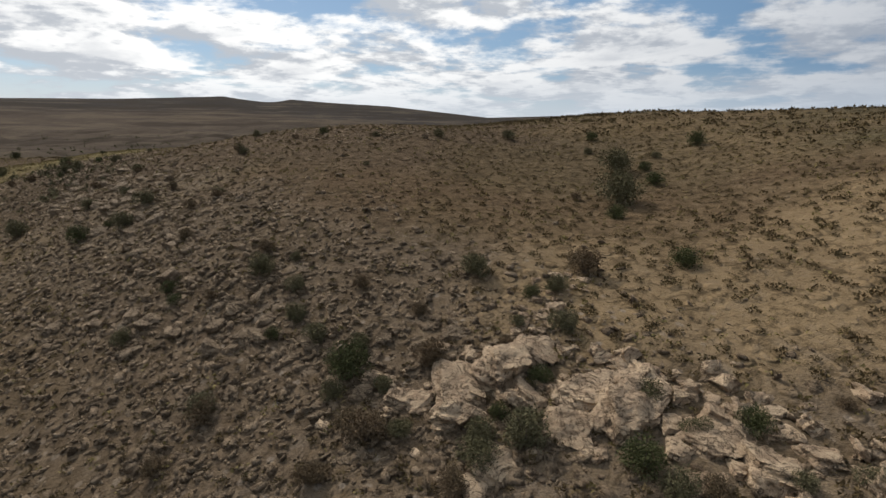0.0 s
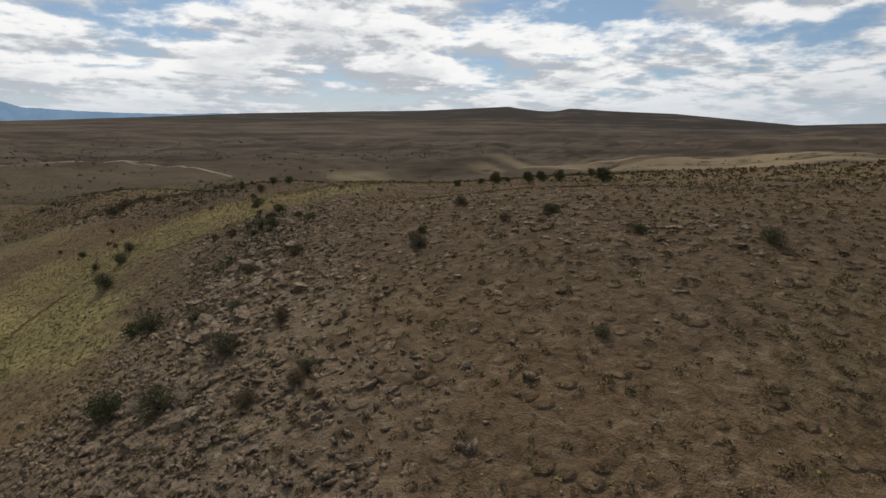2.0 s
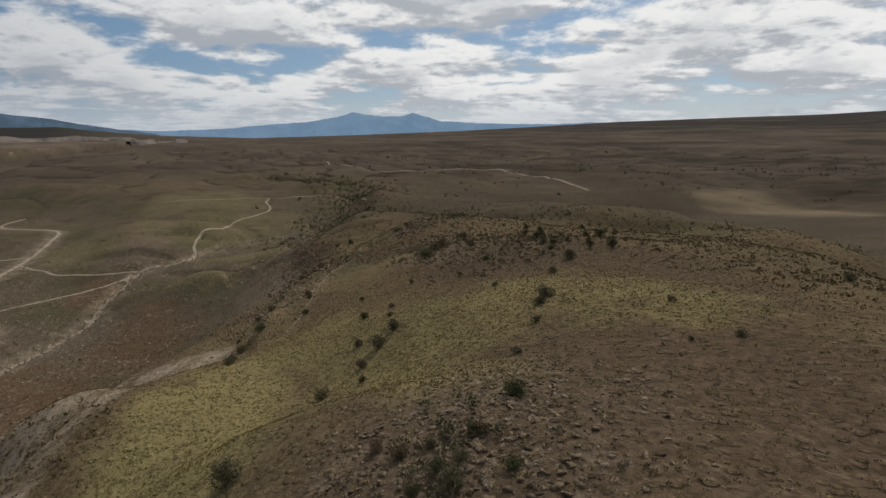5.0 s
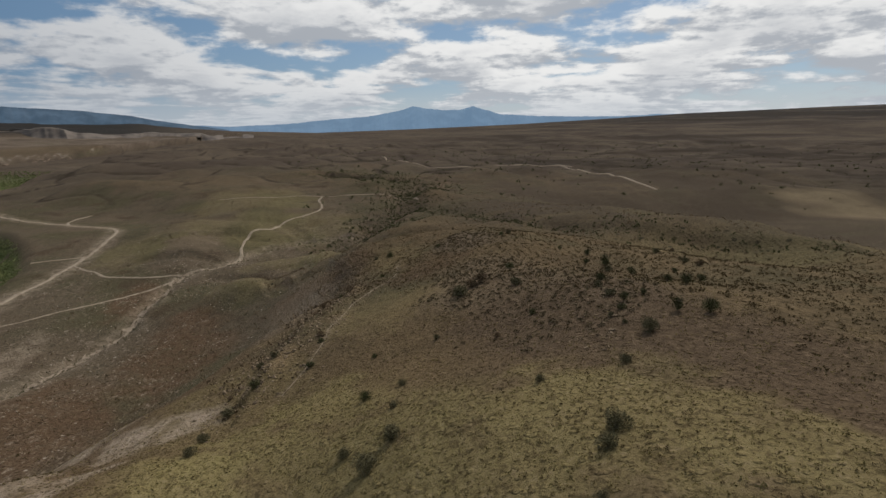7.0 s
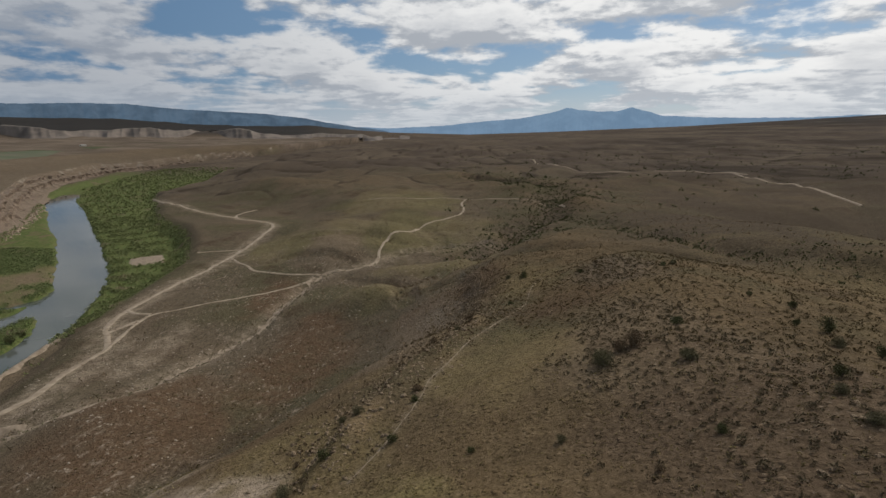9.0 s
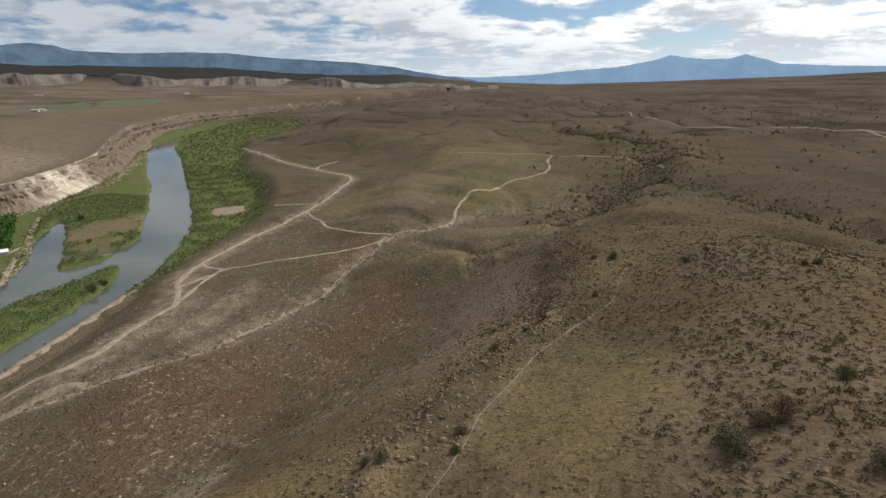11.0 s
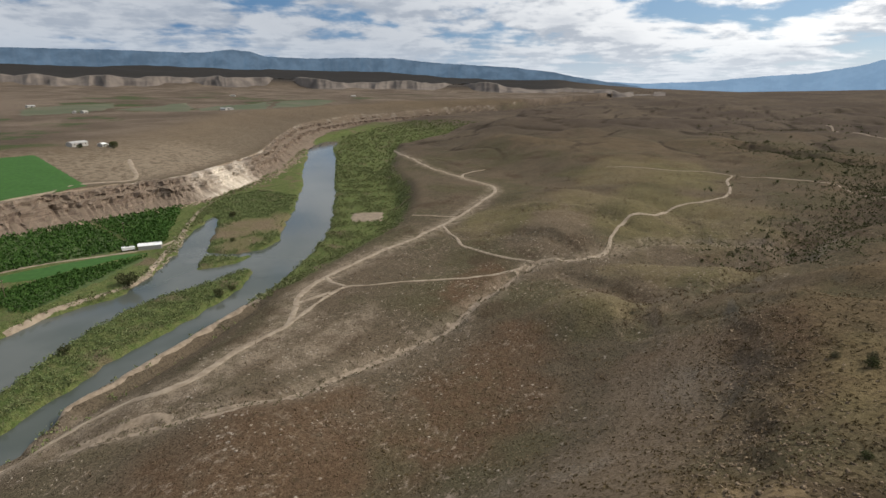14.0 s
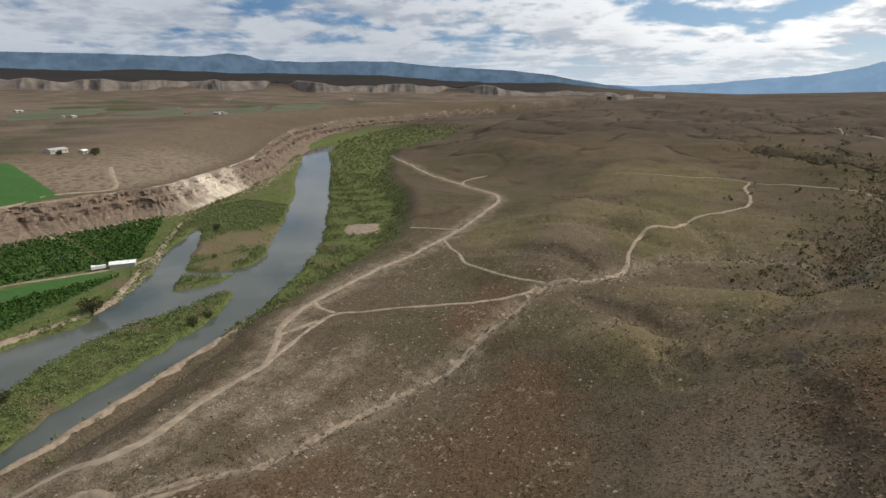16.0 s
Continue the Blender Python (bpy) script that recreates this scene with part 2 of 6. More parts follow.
    away = g.mix(g.ramp(swale, 0.44, 0.34, 0, 0.5), away, (0.135, 0.108, 0.078))
    dusty = g.mix(g.ramp(g.noise(0.007, 5, 0.6, shift=(8, 1, 0)), 0.38, 0.62), (0.172, 0.135, 0.103), (0.108, 0.085, 0.064))
    away = g.mix(g.field("badland"), away, g.mix(g.ramp(swale, 0.5, 0.62, 0, 0.5), dusty, (0.075, 0.060, 0.048)))
    away = g.mix(g.calc("MULTIPLY", g.ramp(g.noise(0.006, 4, 0.65, shift=(2, 7, 0)), 0.55, 0.62), g.field("crops")), away, (0.058, 0.080, 0.034))
    away = g.mix(g.field("forest"), away, (0.024, 0.026, 0.028))
    dots = g.ramp(g.cells(0.055).outputs["Distance"], 0.10, 0.22, 0.75, 0)
    away = g.mix(g.calc("MULTIPLY", dots, g.calc("MULTIPLY", g.ramp(land, 0.46, 0.56), g.ramp(g.field("badland"), 0, 1, 1, 0.2))), away, (0.028, 0.030, 0.019))
    # the same painted shade of clouds on the farther land
    away = g.mix(g.calc("MULTIPLY", g.field("cloud_shade"), 0.35), away, (0.050, 0.039, 0.032))
    c = g.mix(g.field("far"), c, away)
    upland = g.calc("MULTIPLY", g.field("cloud_shade"), g.ramp(g.field("far"), 0.05, 0.5))
    c = g.mix(g.calc("MULTIPLY", g.ramp(strata, 0.52, 0.58, 0, 0.7), upland), c, (0.036, 0.029, 0.023))
    c = g.mix(g.calc("MULTIPLY", g.ramp(strata, 0.46, 0.40, 0, 0.45), upland), c, (0.130, 0.103, 0.074))
    # dry grass bands, brightened in colour for sun through gaps in the cloud
    c = g.mix(g.calc("MULTIPLY", g.field("sunlit_straw"), g.ramp(swale, 0.35, 0.6, 0.6, 1)), c, (0.230, 0.180, 0.112))
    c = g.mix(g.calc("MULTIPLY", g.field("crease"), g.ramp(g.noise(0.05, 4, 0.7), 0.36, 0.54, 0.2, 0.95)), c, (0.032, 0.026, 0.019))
    c = g.mix(g.ramp(fine, 0.35, 0.7, 0, 0.35), c, g.mix(0.45, c, (0.040, 0.029, 0.018)))
    # litter, pebbles and worn spots close by
    litter = g.noise(1.3, 6, 0.75, shift=(2, 6, 1), distortion=0.6)
    c = g.mix(g.ramp(litter, 0.50, 0.60, 0, 0.75), c, g.mix(0.7, c, (0.034, 0.024, 0.013)))
    c = g.mix(g.calc("MULTIPLY", g.ramp(litter, 0.46, 0.38, 0, 0.6), g.ramp(g.field("far"), 0, 0.6, 1, 0.08)), c, g.mix(0.5, c, (0.25, 0.19, 0.125)))
    pebble = g.ramp(g.cells(8.5).outputs["Distance"], 0.16, 0.24, 1, 0)
    pebble = g.calc("MULTIPLY", pebble, g.ramp(g.noise(0.9, 4, 0.7, shift=(4, 9, 2)), 0.50, 0.62, 0, 0.4))
    c = g.mix(g.calc("MULTIPLY", pebble, g.ramp(g.field("far"), 0, 1, 1, 0)), c, (0.20, 0.155, 0.11))
    relief = g.calc("ADD", g.calc("MULTIPLY", fine, 0.7), g.calc("MULTIPLY", grit, 0.3))
    relief = g.calc("ADD", relief, g.calc("MULTIPLY", tuft, 0.8))
    return g.done(c, relief, 0.22, 1.0)


def plain_material(name, a, b, scale=2.0, rough=0.85, gloss=0.15, bump=0.02, detail=4, island=False, objects=False, spread=0.35):
    g = Nodes(name, rough, gloss)
    c = g.mix(g.ramp(g.noise(scale, detail, 0.6), 0.35, 0.68), a, b)
    if island or objects:
        c = g.mix(g.ramp(g.chance(island), 0, 1, 0, spread), c, g.mix(0.7, c, (0.01, 0.008, 0.005)))
    return g.done(c, g.noise(scale * 6, 3, 0.6), bump, 0.5)


def leaf_material(name, a, b, c3, island=True):
    g = Nodes(name, 0.9, 0.05)
    c = g.mix(g.chance(True), a, b)
    c = g.mix(g.ramp(g.noise(0.7, 2, 0.5), 0.4, 0.7, 0, 0.6), c, c3)
    g.b.inputs["Subsurface Weight"].default_value = 0.0
    return g.done(c)


def rock_material(name, light, dark, stain):
    g = Nodes(name, 0.92, 0.12)
    layer = g.noise(2.4, 6, 0.68, stretch=(0.5, 0.5, 3.2))
    c = g.mix(g.ramp(layer, 0.35, 0.65), light, dark)
    c = g.mix(g.ramp(g.noise(1.1, 5, 0.65, shift=(4, 4, 4)), 0.48, 0.66, 0, 0.8), c, tuple(1.2 * q for q in light))
    c = g.mix(g.ramp(g.noise(6, 6, 0.72), 0.52, 0.72, 0, 0.8), c, stain)
    crack = g.ramp(g.noise(1.6, 5, 0.6, shift=(7, 2, 5), distortion=1.5), 0.47, 0.50)
    crack2 = g.ramp(g.noise(1.6, 5, 0.6, shift=(7, 2, 5), distortion=1.5), 0.50, 0.53, 1, 0)
    line = g.calc("MULTIPLY", crack, crack2)
    c = g.mix(g.calc("MULTIPLY", line, 0.8), c, stain)
    c = g.mix(g.ramp(g.chance(), 0, 1, 0, 0.35), c, dark)
    h = g.calc("ADD", g.noise(5, 8, 0.75), g.calc("MULTIPLY", layer, 0.6))
    h = g.calc("SUBTRACT", h, g.calc("MULTIPLY", line, 0.5))
    return g.done(c, h, 0.16, 1.0)


def cliff_material():
    g = Nodes("layered_cliff", 0.92, 0.1)
    band = g.noise(0.8, 6, 0.65, stretch=(0.06, 0.06, 2.2))
    c = g.mix(g.ramp(band, 0.38, 0.60), (0.255, 0.195, 0.145), (0.135, 0.100, 0.075))
    c = g.mix(g.ramp(g.noise(0.5, 5, 0.65, stretch=(0.5, 0.5, 0.12)), 0.5, 0.66, 0, 0.8), c, (0.085, 0.063, 0.048))
    c = g.mix(g.ramp(g.noise(0.35, 6, 0.75, shift=(3, 3, 3)), 0.5, 0.64, 0, 0.7), c, (0.30, 0.24, 0.185))
    c = g.mix(g.ramp(g.noise(0.05, 4, 0.6), 0.46, 0.62, 0, 0.6), c, (0.160, 0.118, 0.090))
    c = g.mix(g.field("white"), c, g.mix(g.ramp(band, 0.35, 0.6), (0.74, 0.67, 0.57), (0.52, 0.44, 0.35)))
    c = g.mix(g.calc("MULTIPLY", g.ramp(g.slope(), 0.6, 0.85), 0.75), c, g.mix(g.field("white"), (0.165, 0.128, 0.094), (0.50, 0.43, 0.34)))
    return g.done(c, g.noise(0.9, 8, 0.7, stretch=(1, 1, 1.6)), 0.7, 0.9)


def water_material():
    g = Nodes("river_water", 0.06, 0.5)
    c = g.mix(g.ramp(g.noise(0.03, 3, 0.5), 0.4, 0.65), (0.085, 0.092, 0.080), (0.060, 0.070, 0.058))
    g.b.inputs["IOR"].default_value = 1.33
    return g.done(c, g.noise(0.9, 3, 0.5, stretch=(1, 1.8, 1)), 0.05, 0.18)


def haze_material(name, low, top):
    """Far mountains: the haze of distance is put into a blue colour that glows."""
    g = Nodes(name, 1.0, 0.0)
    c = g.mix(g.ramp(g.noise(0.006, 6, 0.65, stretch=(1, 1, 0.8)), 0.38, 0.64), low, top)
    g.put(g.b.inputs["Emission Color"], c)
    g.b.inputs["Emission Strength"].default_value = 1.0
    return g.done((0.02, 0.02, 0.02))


M_GROUND = ground_material()
M_FACE = cliff_material()
M_WATER = water_material()
M_PALE = plain_material("pale_stone", (0.38, 0.32, 0.25), (0.27, 0.22, 0.17), 0.8, island=True)
M_CLIFF = plain_material("cliff_rock", (0.36, 0.28, 0.205), (0.21, 0.155, 0.115), 0.35, island=True, bump=0.2, detail=6)
M_ROCK = rock_material("brown_sandstone", (0.290, 0.220, 0.148), (0.170, 0.123, 0.080), (0.070, 0.050, 0.034))
M_LIGHTROCK = rock_material("pale_sandstone", (0.56, 0.425, 0.285), (0.33, 0.235, 0.155), (0.10, 0.072, 0.050))
M_ROAD = plain_material("dirt_road", (0.30, 0.245, 0.18), (0.205, 0.16, 0.115), 0.35, bump=0.04, detail=6)
M_WASH = plain_material("wash_gravel", (0.270, 0.215, 0.157), (0.165, 0.128, 0.092), 0.6, bump=0.08, detail=6)
M_TUFT = leaf_material("dry_grass", (0.092, 0.067, 0.033), (0.142, 0.104, 0.054), (0.108, 0.085, 0.043))
M_STRAW = leaf_material("pale_grass", (0.215, 0.172, 0.072), (0.150, 0.120, 0.052), (0.190, 0.160, 0.066))
M_SAGE = leaf_material("sage_leaves", (0.098, 0.088, 0.048), (0.150, 0.134, 0.078), (0.086, 0.082, 0.040))
M_GREEN = leaf_material("green_shrub_leaves", (0.055, 0.062, 0.026), (0.090, 0.096, 0.042), (0.068, 0.068, 0.032))
M_BROWN = leaf_material("brown_shrub_twigs", (0.120, 0.084, 0.050), (0.170, 0.124, 0.078), (0.10, 0.078, 0.046))
M_JUNIPER = leaf_material("juniper_leaves", (0.052, 0.056, 0.024), (0.088, 0.090, 0.040), (0.068, 0.064, 0.030))
M_TWIG = plain_material("twigs", (0.13, 0.10, 0.075), (0.085, 0.065, 0.05), 12)
M_REED = leaf_material("reeds", (0.100, 0.140, 0.050), (0.165, 0.185, 0.085), (0.13, 0.14, 0.065))
M_WILLOW = leaf_material("willow_leaves", (0.120, 0.145, 0.055), (0.190, 0.205, 0.090), (0.150, 0.155, 0.072))
M_ORCHARD = leaf_material("orchard_leaves", (0.036, 0.082, 0.018), (0.060, 0.115, 0.026), (0.045, 0.085, 0.022))
M_CROP = plain_material("crop", (0.042, 0.105, 0.022), (0.033, 0.085, 0.019), 0.4, bump=0.05)
M_TURF = plain_material("orchard_grass", (0.075, 0.105, 0.036), (0.055, 0.080, 0.028), 0.3, bump=0.05)
M_WHITE = plain_material("white_sheet_metal", (0.80, 0.80, 0.78), (0.66, 0.66, 0.63), 0.8, 0.5, 0.4, 0.005)
M_WALL = plain_material("farm_wall", (0.42, 0.40, 0.36), (0.34, 0.32, 0.28), 0.7)
M_DARK = plain_material("dark_opening", (0.03, 0.03, 0.03), (0.02, 0.02, 0.02), 2)
M_POLE = plain_material("pole_wood", (0.16, 0.12, 0.085), (0.10, 0.075, 0.055), 3)
# blue air haze painted as self-glowing colour on the two backdrop ranges
M_PEAKS = haze_material("haze_glow_peaks", (0.175, 0.285, 0.425), (0.205, 0.325, 0.475))
M_RANGE = haze_material("haze_glow_range", (0.062, 0.108, 0.165), (0.098, 0.160, 0.235))
M_BLUFF = plain_material("bluff_clay", (0.165, 0.138, 0.116), (0.096, 0.081, 0.070), 0.014, bump=1.0, detail=7)
M_FARCROP = plain_material("far_crop", (0.070, 0.085, 0.045), (0.105, 0.098, 0.062), 0.012, bump=0.1, detail=6)
M_GREYROOF = plain_material("grey_roof", (0.42, 0.41, 0.39), (0.30, 0.29, 0.27), 0.5, 0.5, 0.3, 0.01)
M_CLUMP = leaf_material("scrub_clumps", (0.102, 0.080, 0.048), (0.150, 0.117, 0.071), (0.115, 0.095, 0.056))


# ---- ground
# --- lie of the land: x to the side, y ahead, z up; heights in metres
WATER = 55.5
SCARP = ((160, -120), (40, -45), (-60, -14), (-110, 6), (-150, 25), (-190, 38), (-235, 50), (-290, 62), (-350, 84), (-420, 60), (-520, 20), (-640, -60), (-760, -190), (-950, -300), (-1300, -330))
MAIN_RIVER = ((-180, -86, 5), (-227, -100, 5), (-267, -105, 6), (-303, -114, 7), (-330, -127, 10), (-352, -138, 12), (-385, -154, 13), (-424, -180, 14), (-472, -212, 14), (-540, -261, 14), (-610, -315, 17), (-690, -372, 17), (-790, -450, 17), (-920, -514, 16), (-1060, -540, 15))
SIDE_CHANNEL = ((-190, -128, 14), (-240, -149, 12), (-272, -150, 8), (-297, -150, 12), (-325, -142, 6), (-345, -142, 8))
INLET = ((-282, -153, 10), (-306, -168, 8), (-330, -186, 7), (-357, -208, 7), (-382, -228, 4), (-396, -240, 1))
CLIFF_FOOT = ((-200, -300), (-313, -302), (-346, -303), (-380, -300), (-415, -290), (-440, -292), (-489, -312), (-529, -326), (-593, -357), (-747, -455), (-935, -558), (-1214, -620), (-1534, -620), (-1900, -560))
RIM = ((-40, 1.5), (0, 0.35), (10, 1.4), (16, 1.7), (19.8, 1.97), (21.5, 1.62), (24, 1.85), (26, 2.15), (35, 1.72), (41, 1.62), (52, 1.32), (57, 1.05), (68, 0.5), (79, 0.1), (88, -0.15), (96, 0.1), (103, 0.6), (115, 0.95), (120, 1.3), (136, 1.5), (152, 1.4), (200, 1.2))
LOW_EDGE = ((-100, -55), (-180, -66), (-250, -76), (-300, -93), (-409, -102), (-460, -121), (-525, -158), (-617, -227), (-839, -345), (-1222, -380), (-1600, -400), (-2600, -300))
BERM = ((-170, -80), (-204, -87), (-221, -89), (-248, -93), (-278, -97))
MAIN_ROAD = ((-165, -78), (-182, -77), (-192, -76), (-201, -76), (-210, -72), (-215, -65), (-225, -62), (-238, -64), (-251, -64), (-266, -65), (-278, -72), (-287, -78), (-304, -84), (-328, -84), (-347, -83), (-363, -81), (-385, -77), (-410, -75), (-432, -74), (-470, -74), (-503, -76), (-541, -91), (-564, -114), (-580, -135), (-606, -163), (-622, -190), (-691, -252), (-794, -331))
HILL_ROAD = ((-266, -65), (-283, -68), (-298, -70), (-307, -69), (-314, -58), (-327, -39), (-342, -18), (-354, -7), (-363, -3), (-373, 11), (-387, 20), (-398, 22), (-418, 21), (-448, 24), (-461, 37), (-471, 41), (-488, 47), (-510, 67), (-524, 75), (-558, 78), (-600, 77), (-626, 81))
WASH = ((-190, -68, 3), (-207, -50, 3), (-221, -38, 3), (-228, -31, 3), (-248, -28, 3), (-272, -22, 3), (-290, -14, 3), (-314, -12, 2.5), (-344, -8, 2.5), (-360, -4, 2), (-373, 13, 2), (-395, 25, 3), (-416, 36, 3), (-435, 60, 3), (-434, 87, 4), (-427, 98, 5))
GULLY = ((-390, 100, 6), (-424, 102, 9), (-454, 116, 12), (-477, 137, 14), (-511, 148, 16), (-580, 165, 18), (-650, 170, 18), (-735, 140, 16), (-800, 90, 10))
GULLY_ARM = ((-477, 140, 9), (-444, 158, 9), (-364, 164, 8), (-310, 160, 6), (-262, 158, 5), (-234, 172, 5), (-208, 173, 4), (-193, 190, 4), (-178, 203, 4), (-130, 230, 4))
SIDE_GULLY = ((-300, 58, 4), (-330, 66, 5), (-362, 80, 6), (-392, 90, 8))
CRAGS = ((-127, 50), (-142, 52), (-155, 57), (-168, 62), (-190, 70), (-225, 72), (-255, 74), (-278, 72))
TRAIL = ((-122, 55), (-133, 60), (-140, 62), (-147, 63), (-156, 66), (-165, 69), (-175, 74), (-184, 79), (-192, 83), (-200, 85), (-213, 88), (-224, 92))
KNOLLS = ((-465, 18, 4, 14), (-455, -36, 2.5, 12), (-215, 112, 2.5, 12), (-258, 118, 2.5, 11), (-500, -30, 4, 22), (-343, 40, 2, 5), (-650, 144, 8, 24), (-510, 165, 7, 14), (-387, 124, 4, 12), (-940, -250, -9, 90))
TABLES = ((-309, 27, 23, 12, 4.0), (-425, -14, 30, 26, 3.5), (-485, -25, 42, 30, 4.0), (-470, 22, 26, 14, 2.5), (-540, 20, 46, 40, 4.0), (-304, 37, 16, 18, 4.8), (-364, 60, 18, 38, 6.5), (-345, 128, 20, 20, 4), (-110, 22, 11, 9, 5.5))
BACK_EDGE = ((-420, 215), (-200, 205), (-140, 185), (-100, 128), (-60, 102), (0, 105), (20, 118), (60, 172), (120, 235))
SWALES = (((-283, 50, 4), (-297, 45, 5), (-312, 47, 6), (-328, 42, 6), (-344, 28, 5), (-352, 12, 4)), ((-284, 78, 4), (-288, 60, 4), (-297, 45, 4)), ((-443, -40, 7), (-452, -10, 7), (-450, 12, 6), (-436, 30, 5)), ((-520, -50, 8), (-515, -10, 8), (-500, 20, 7), (-470, 52, 6), (-436, 62, 5)), ((-395, -50, 5), (-400, -35, 5), (-398, -10, 5), (-385, 8, 4)))
BACK_RAVINE = ((-322, 76, 9), (-300, 91, 10), (-282, 106, 11), (-262, 120, 11), (-242, 138, 9))
CUT_CHANNEL = ((-330, -178, 2), (-331, -168, 3), (-337, -158, 3.5), (-350, -149, 4), (-364, -146, 4))
PALE_WASH = ((-77, 23), (-84, 26), (-90, 27.5), (-96, 30), (-106, 32), (-112, 35))
ANIMAL_TRACKS = (((-37, 51), (-32, 48), (-28, 45)), ((-33, 56), (-27, 50), (-24, 47)), ((-28, 56), (-25, 51), (-22, 48)), ((-34, 54), (-30, 49), (-27, 46)), ((-36, 63), (-43, 66), (-52, 72)), ((-40, 58), (-43, 62), (-48, 68)))
BROW_ROCKS = ((4, 15), (-6, 18), (-14, 24), (-22, 32), (-29, 40), (-36, 45), (-42, 51), (-46, 57), (-52, 63))
OUTCROP_MOUNDS = ((120, 120, 3.2, 22), (110, 200, 2.2, 24), (80, 130, 0.3, 19), (60, 80, 0.4, 16), (60, 40, -1.4, 16), (40, 0, -6.8, 15), (40, 200, -1.7, 21), (30, 130, 0.2, 16), (30, 90, -0.2, 14), (20, 25, -1.6, 13), (18, 51, -1.8, 12), (15, 12, -4.4, 13), (5, 37, -3.5, 12), (4, 24, 0.1, 12), (0, -30, 8.6, 15), (0, 0, -6.1, 13), (-10, 38, -0.2, 10), (-11, 26, 0.1, 11), (-11, 50, 1.5, 10))
BENCH_MOUNDS = ((-15, 8, -4.9, 12), (-20, 140, -0.8, 15), (-22, 47, -1.4, 9), (-23, 61, 1.3, 9), (-25, 15, -4.3, 11), (-26, 34, -0.9, 10), (-30, 77, -0.1, 10), (-32, 47, 1.5, 9), (-34, 92, 0.6, 11), (-40, 0, -5.9, 12), (-40, 22, -5.7, 10), (-40, 72, -0.4, 9), (-40, 56, -0.3, 8), (-42, 42, -3.2, 9))
BROW_MOUNDS = ((-45, 88, 0.2, 10), (-46, 62, 1.0, 8), (-50, 30, -3.3, 10), (-56, 47, -1.5, 9), (-56, 95, -0.5, 11), (-60, -40, 3.8, 15), (-60, 140, -0.7, 15), (-60, 25, -7.4, 11), (-64, 86, 1.8, 11), (-69, 69, -2.0, 10), (-70, 47, 1.7, 10), (-75, 33, -11.0, 11), (-76, 57, -4.0, 10), (-80, 10, -7.6, 12), (-88, 64, 1.8, 12), (-90, 52, -9.9, 12), (-92, 93, 0.1, 13), (-95, 10, -9.7, 13))
RIDGE_MOUNDS = ((-100, 170, -1.1, 18), (-106, 99, 2.8, 14), (-110, 5, 12.5, 15), (-111, 20, -11.1, 14), (-115, 86, -3.4, 14), (-120, -40, -0.7, 18), (-123, 124, -0.8, 16), (-124, 48, -11.8, 14), (-130, 10, 0.8, 16), (-142, 89, 0.0, 16), (-150, -10, 3.9, 18), (-150, 150, -0.5, 19), (-152, 54, -10.9, 17))
SPUR_MOUNDS = ((-172, 24, 3.5, 19), (-175, 152, -1.7, 21), (-179, 80, -5.2, 19), (-187, -51, -3.3, 22), (-189, 232, -0.6, 26), (-199, 99, 3.9, 21), (-200, -20, 7.3, 22), (-204, 43, -8.4, 21), (-209, 122, 0.6, 22), (-210, 160, 1.2, 24), (-220, 347, -4.4, 35), (-224, 197, 4.4, 26), (-225, 89, -7.0, 23), (-229, -4, 0.2, 24))
TOE_MOUNDS = ((-245, 48, -6.2, 24), (-250, -50, 0.4, 27), (-256, -17, -1.1, 26), (-259, 118, -3.6, 26), (-260, 180, 0.7, 28), (-267, 73, -3.0, 26), (-271, 28, 3.3, 26), (-272, 209, -0.2, 30), (-276, -72, -1.5, 29))
VALLEY_MOUNDS = ((-300, -40, 2.8, 30), (-300, 21, -1.2, 29), (-309, 63, 3.8, 29), (-314, 194, 2.0, 32), (-317, 154, -3.8, 31), (-327, 122, -3.2, 31), (-343, 41, 2.8, 32), (-350, -20, -3.7, 33), (-350, -60, -0.6, 34), (-356, 82, -2.1, 33), (-371, -108, 0.8, 37), (-387, 123, -5.4, 36), (-387, 10, 2.8, 36))
OUTER_MOUNDS = ((-400, 200, -0.3, 39), (-410, -26, 1.2, 38), (-414, 66, -8.7, 38), (-424, -76, -1.9, 40), (-452, 96, -10.5, 41), (-456, 42, 11.3, 41), (-480, -60, -1.2, 44), (-498, -137, 6.0, 48), (-505, 149, 3.8, 46), (-515, -18, 3.1, 46), (-535, 74, -5.2, 48), (-538, 212, 3.1, 50), (-560, -100, 0.2, 51), (-627, 78, -5.3, 55), (-650, 144, 1.6, 57), (-781, -10, -3.3, 68), (-951, 5, -0.6, 81))
SLOPE_FORMS = ((-92, 60, 0.9, 14), (-92, 80, -1.0, 14), (-92, 180, -3.8, 14), (-109, 30, -2.2, 14), (-109, 50, -1.2, 14), (-109, 70, -3.0, 14), (-109, 90, 1.3, 14), (-109, 170, -3.6, 14), (-127, 40, 1.1, 14), (-127, 60, 0.9, 14), (-127, 100, 1.4, 14), (-127, 120, -0.9, 14), (-144, 50, 1.4, 14), (-144, 170, -3.5, 14), (-144, 210, -3.0, 14), (-162, 20, -2.8, 14), (-162, 80, -1.5, 14), (-162, 100, 0.8, 14), (-162, 180, -5.2, 14), (-162, 220, -3.1, 14), (-179, 30, -1.9, 14), (-179, 70, -0.8, 14),)
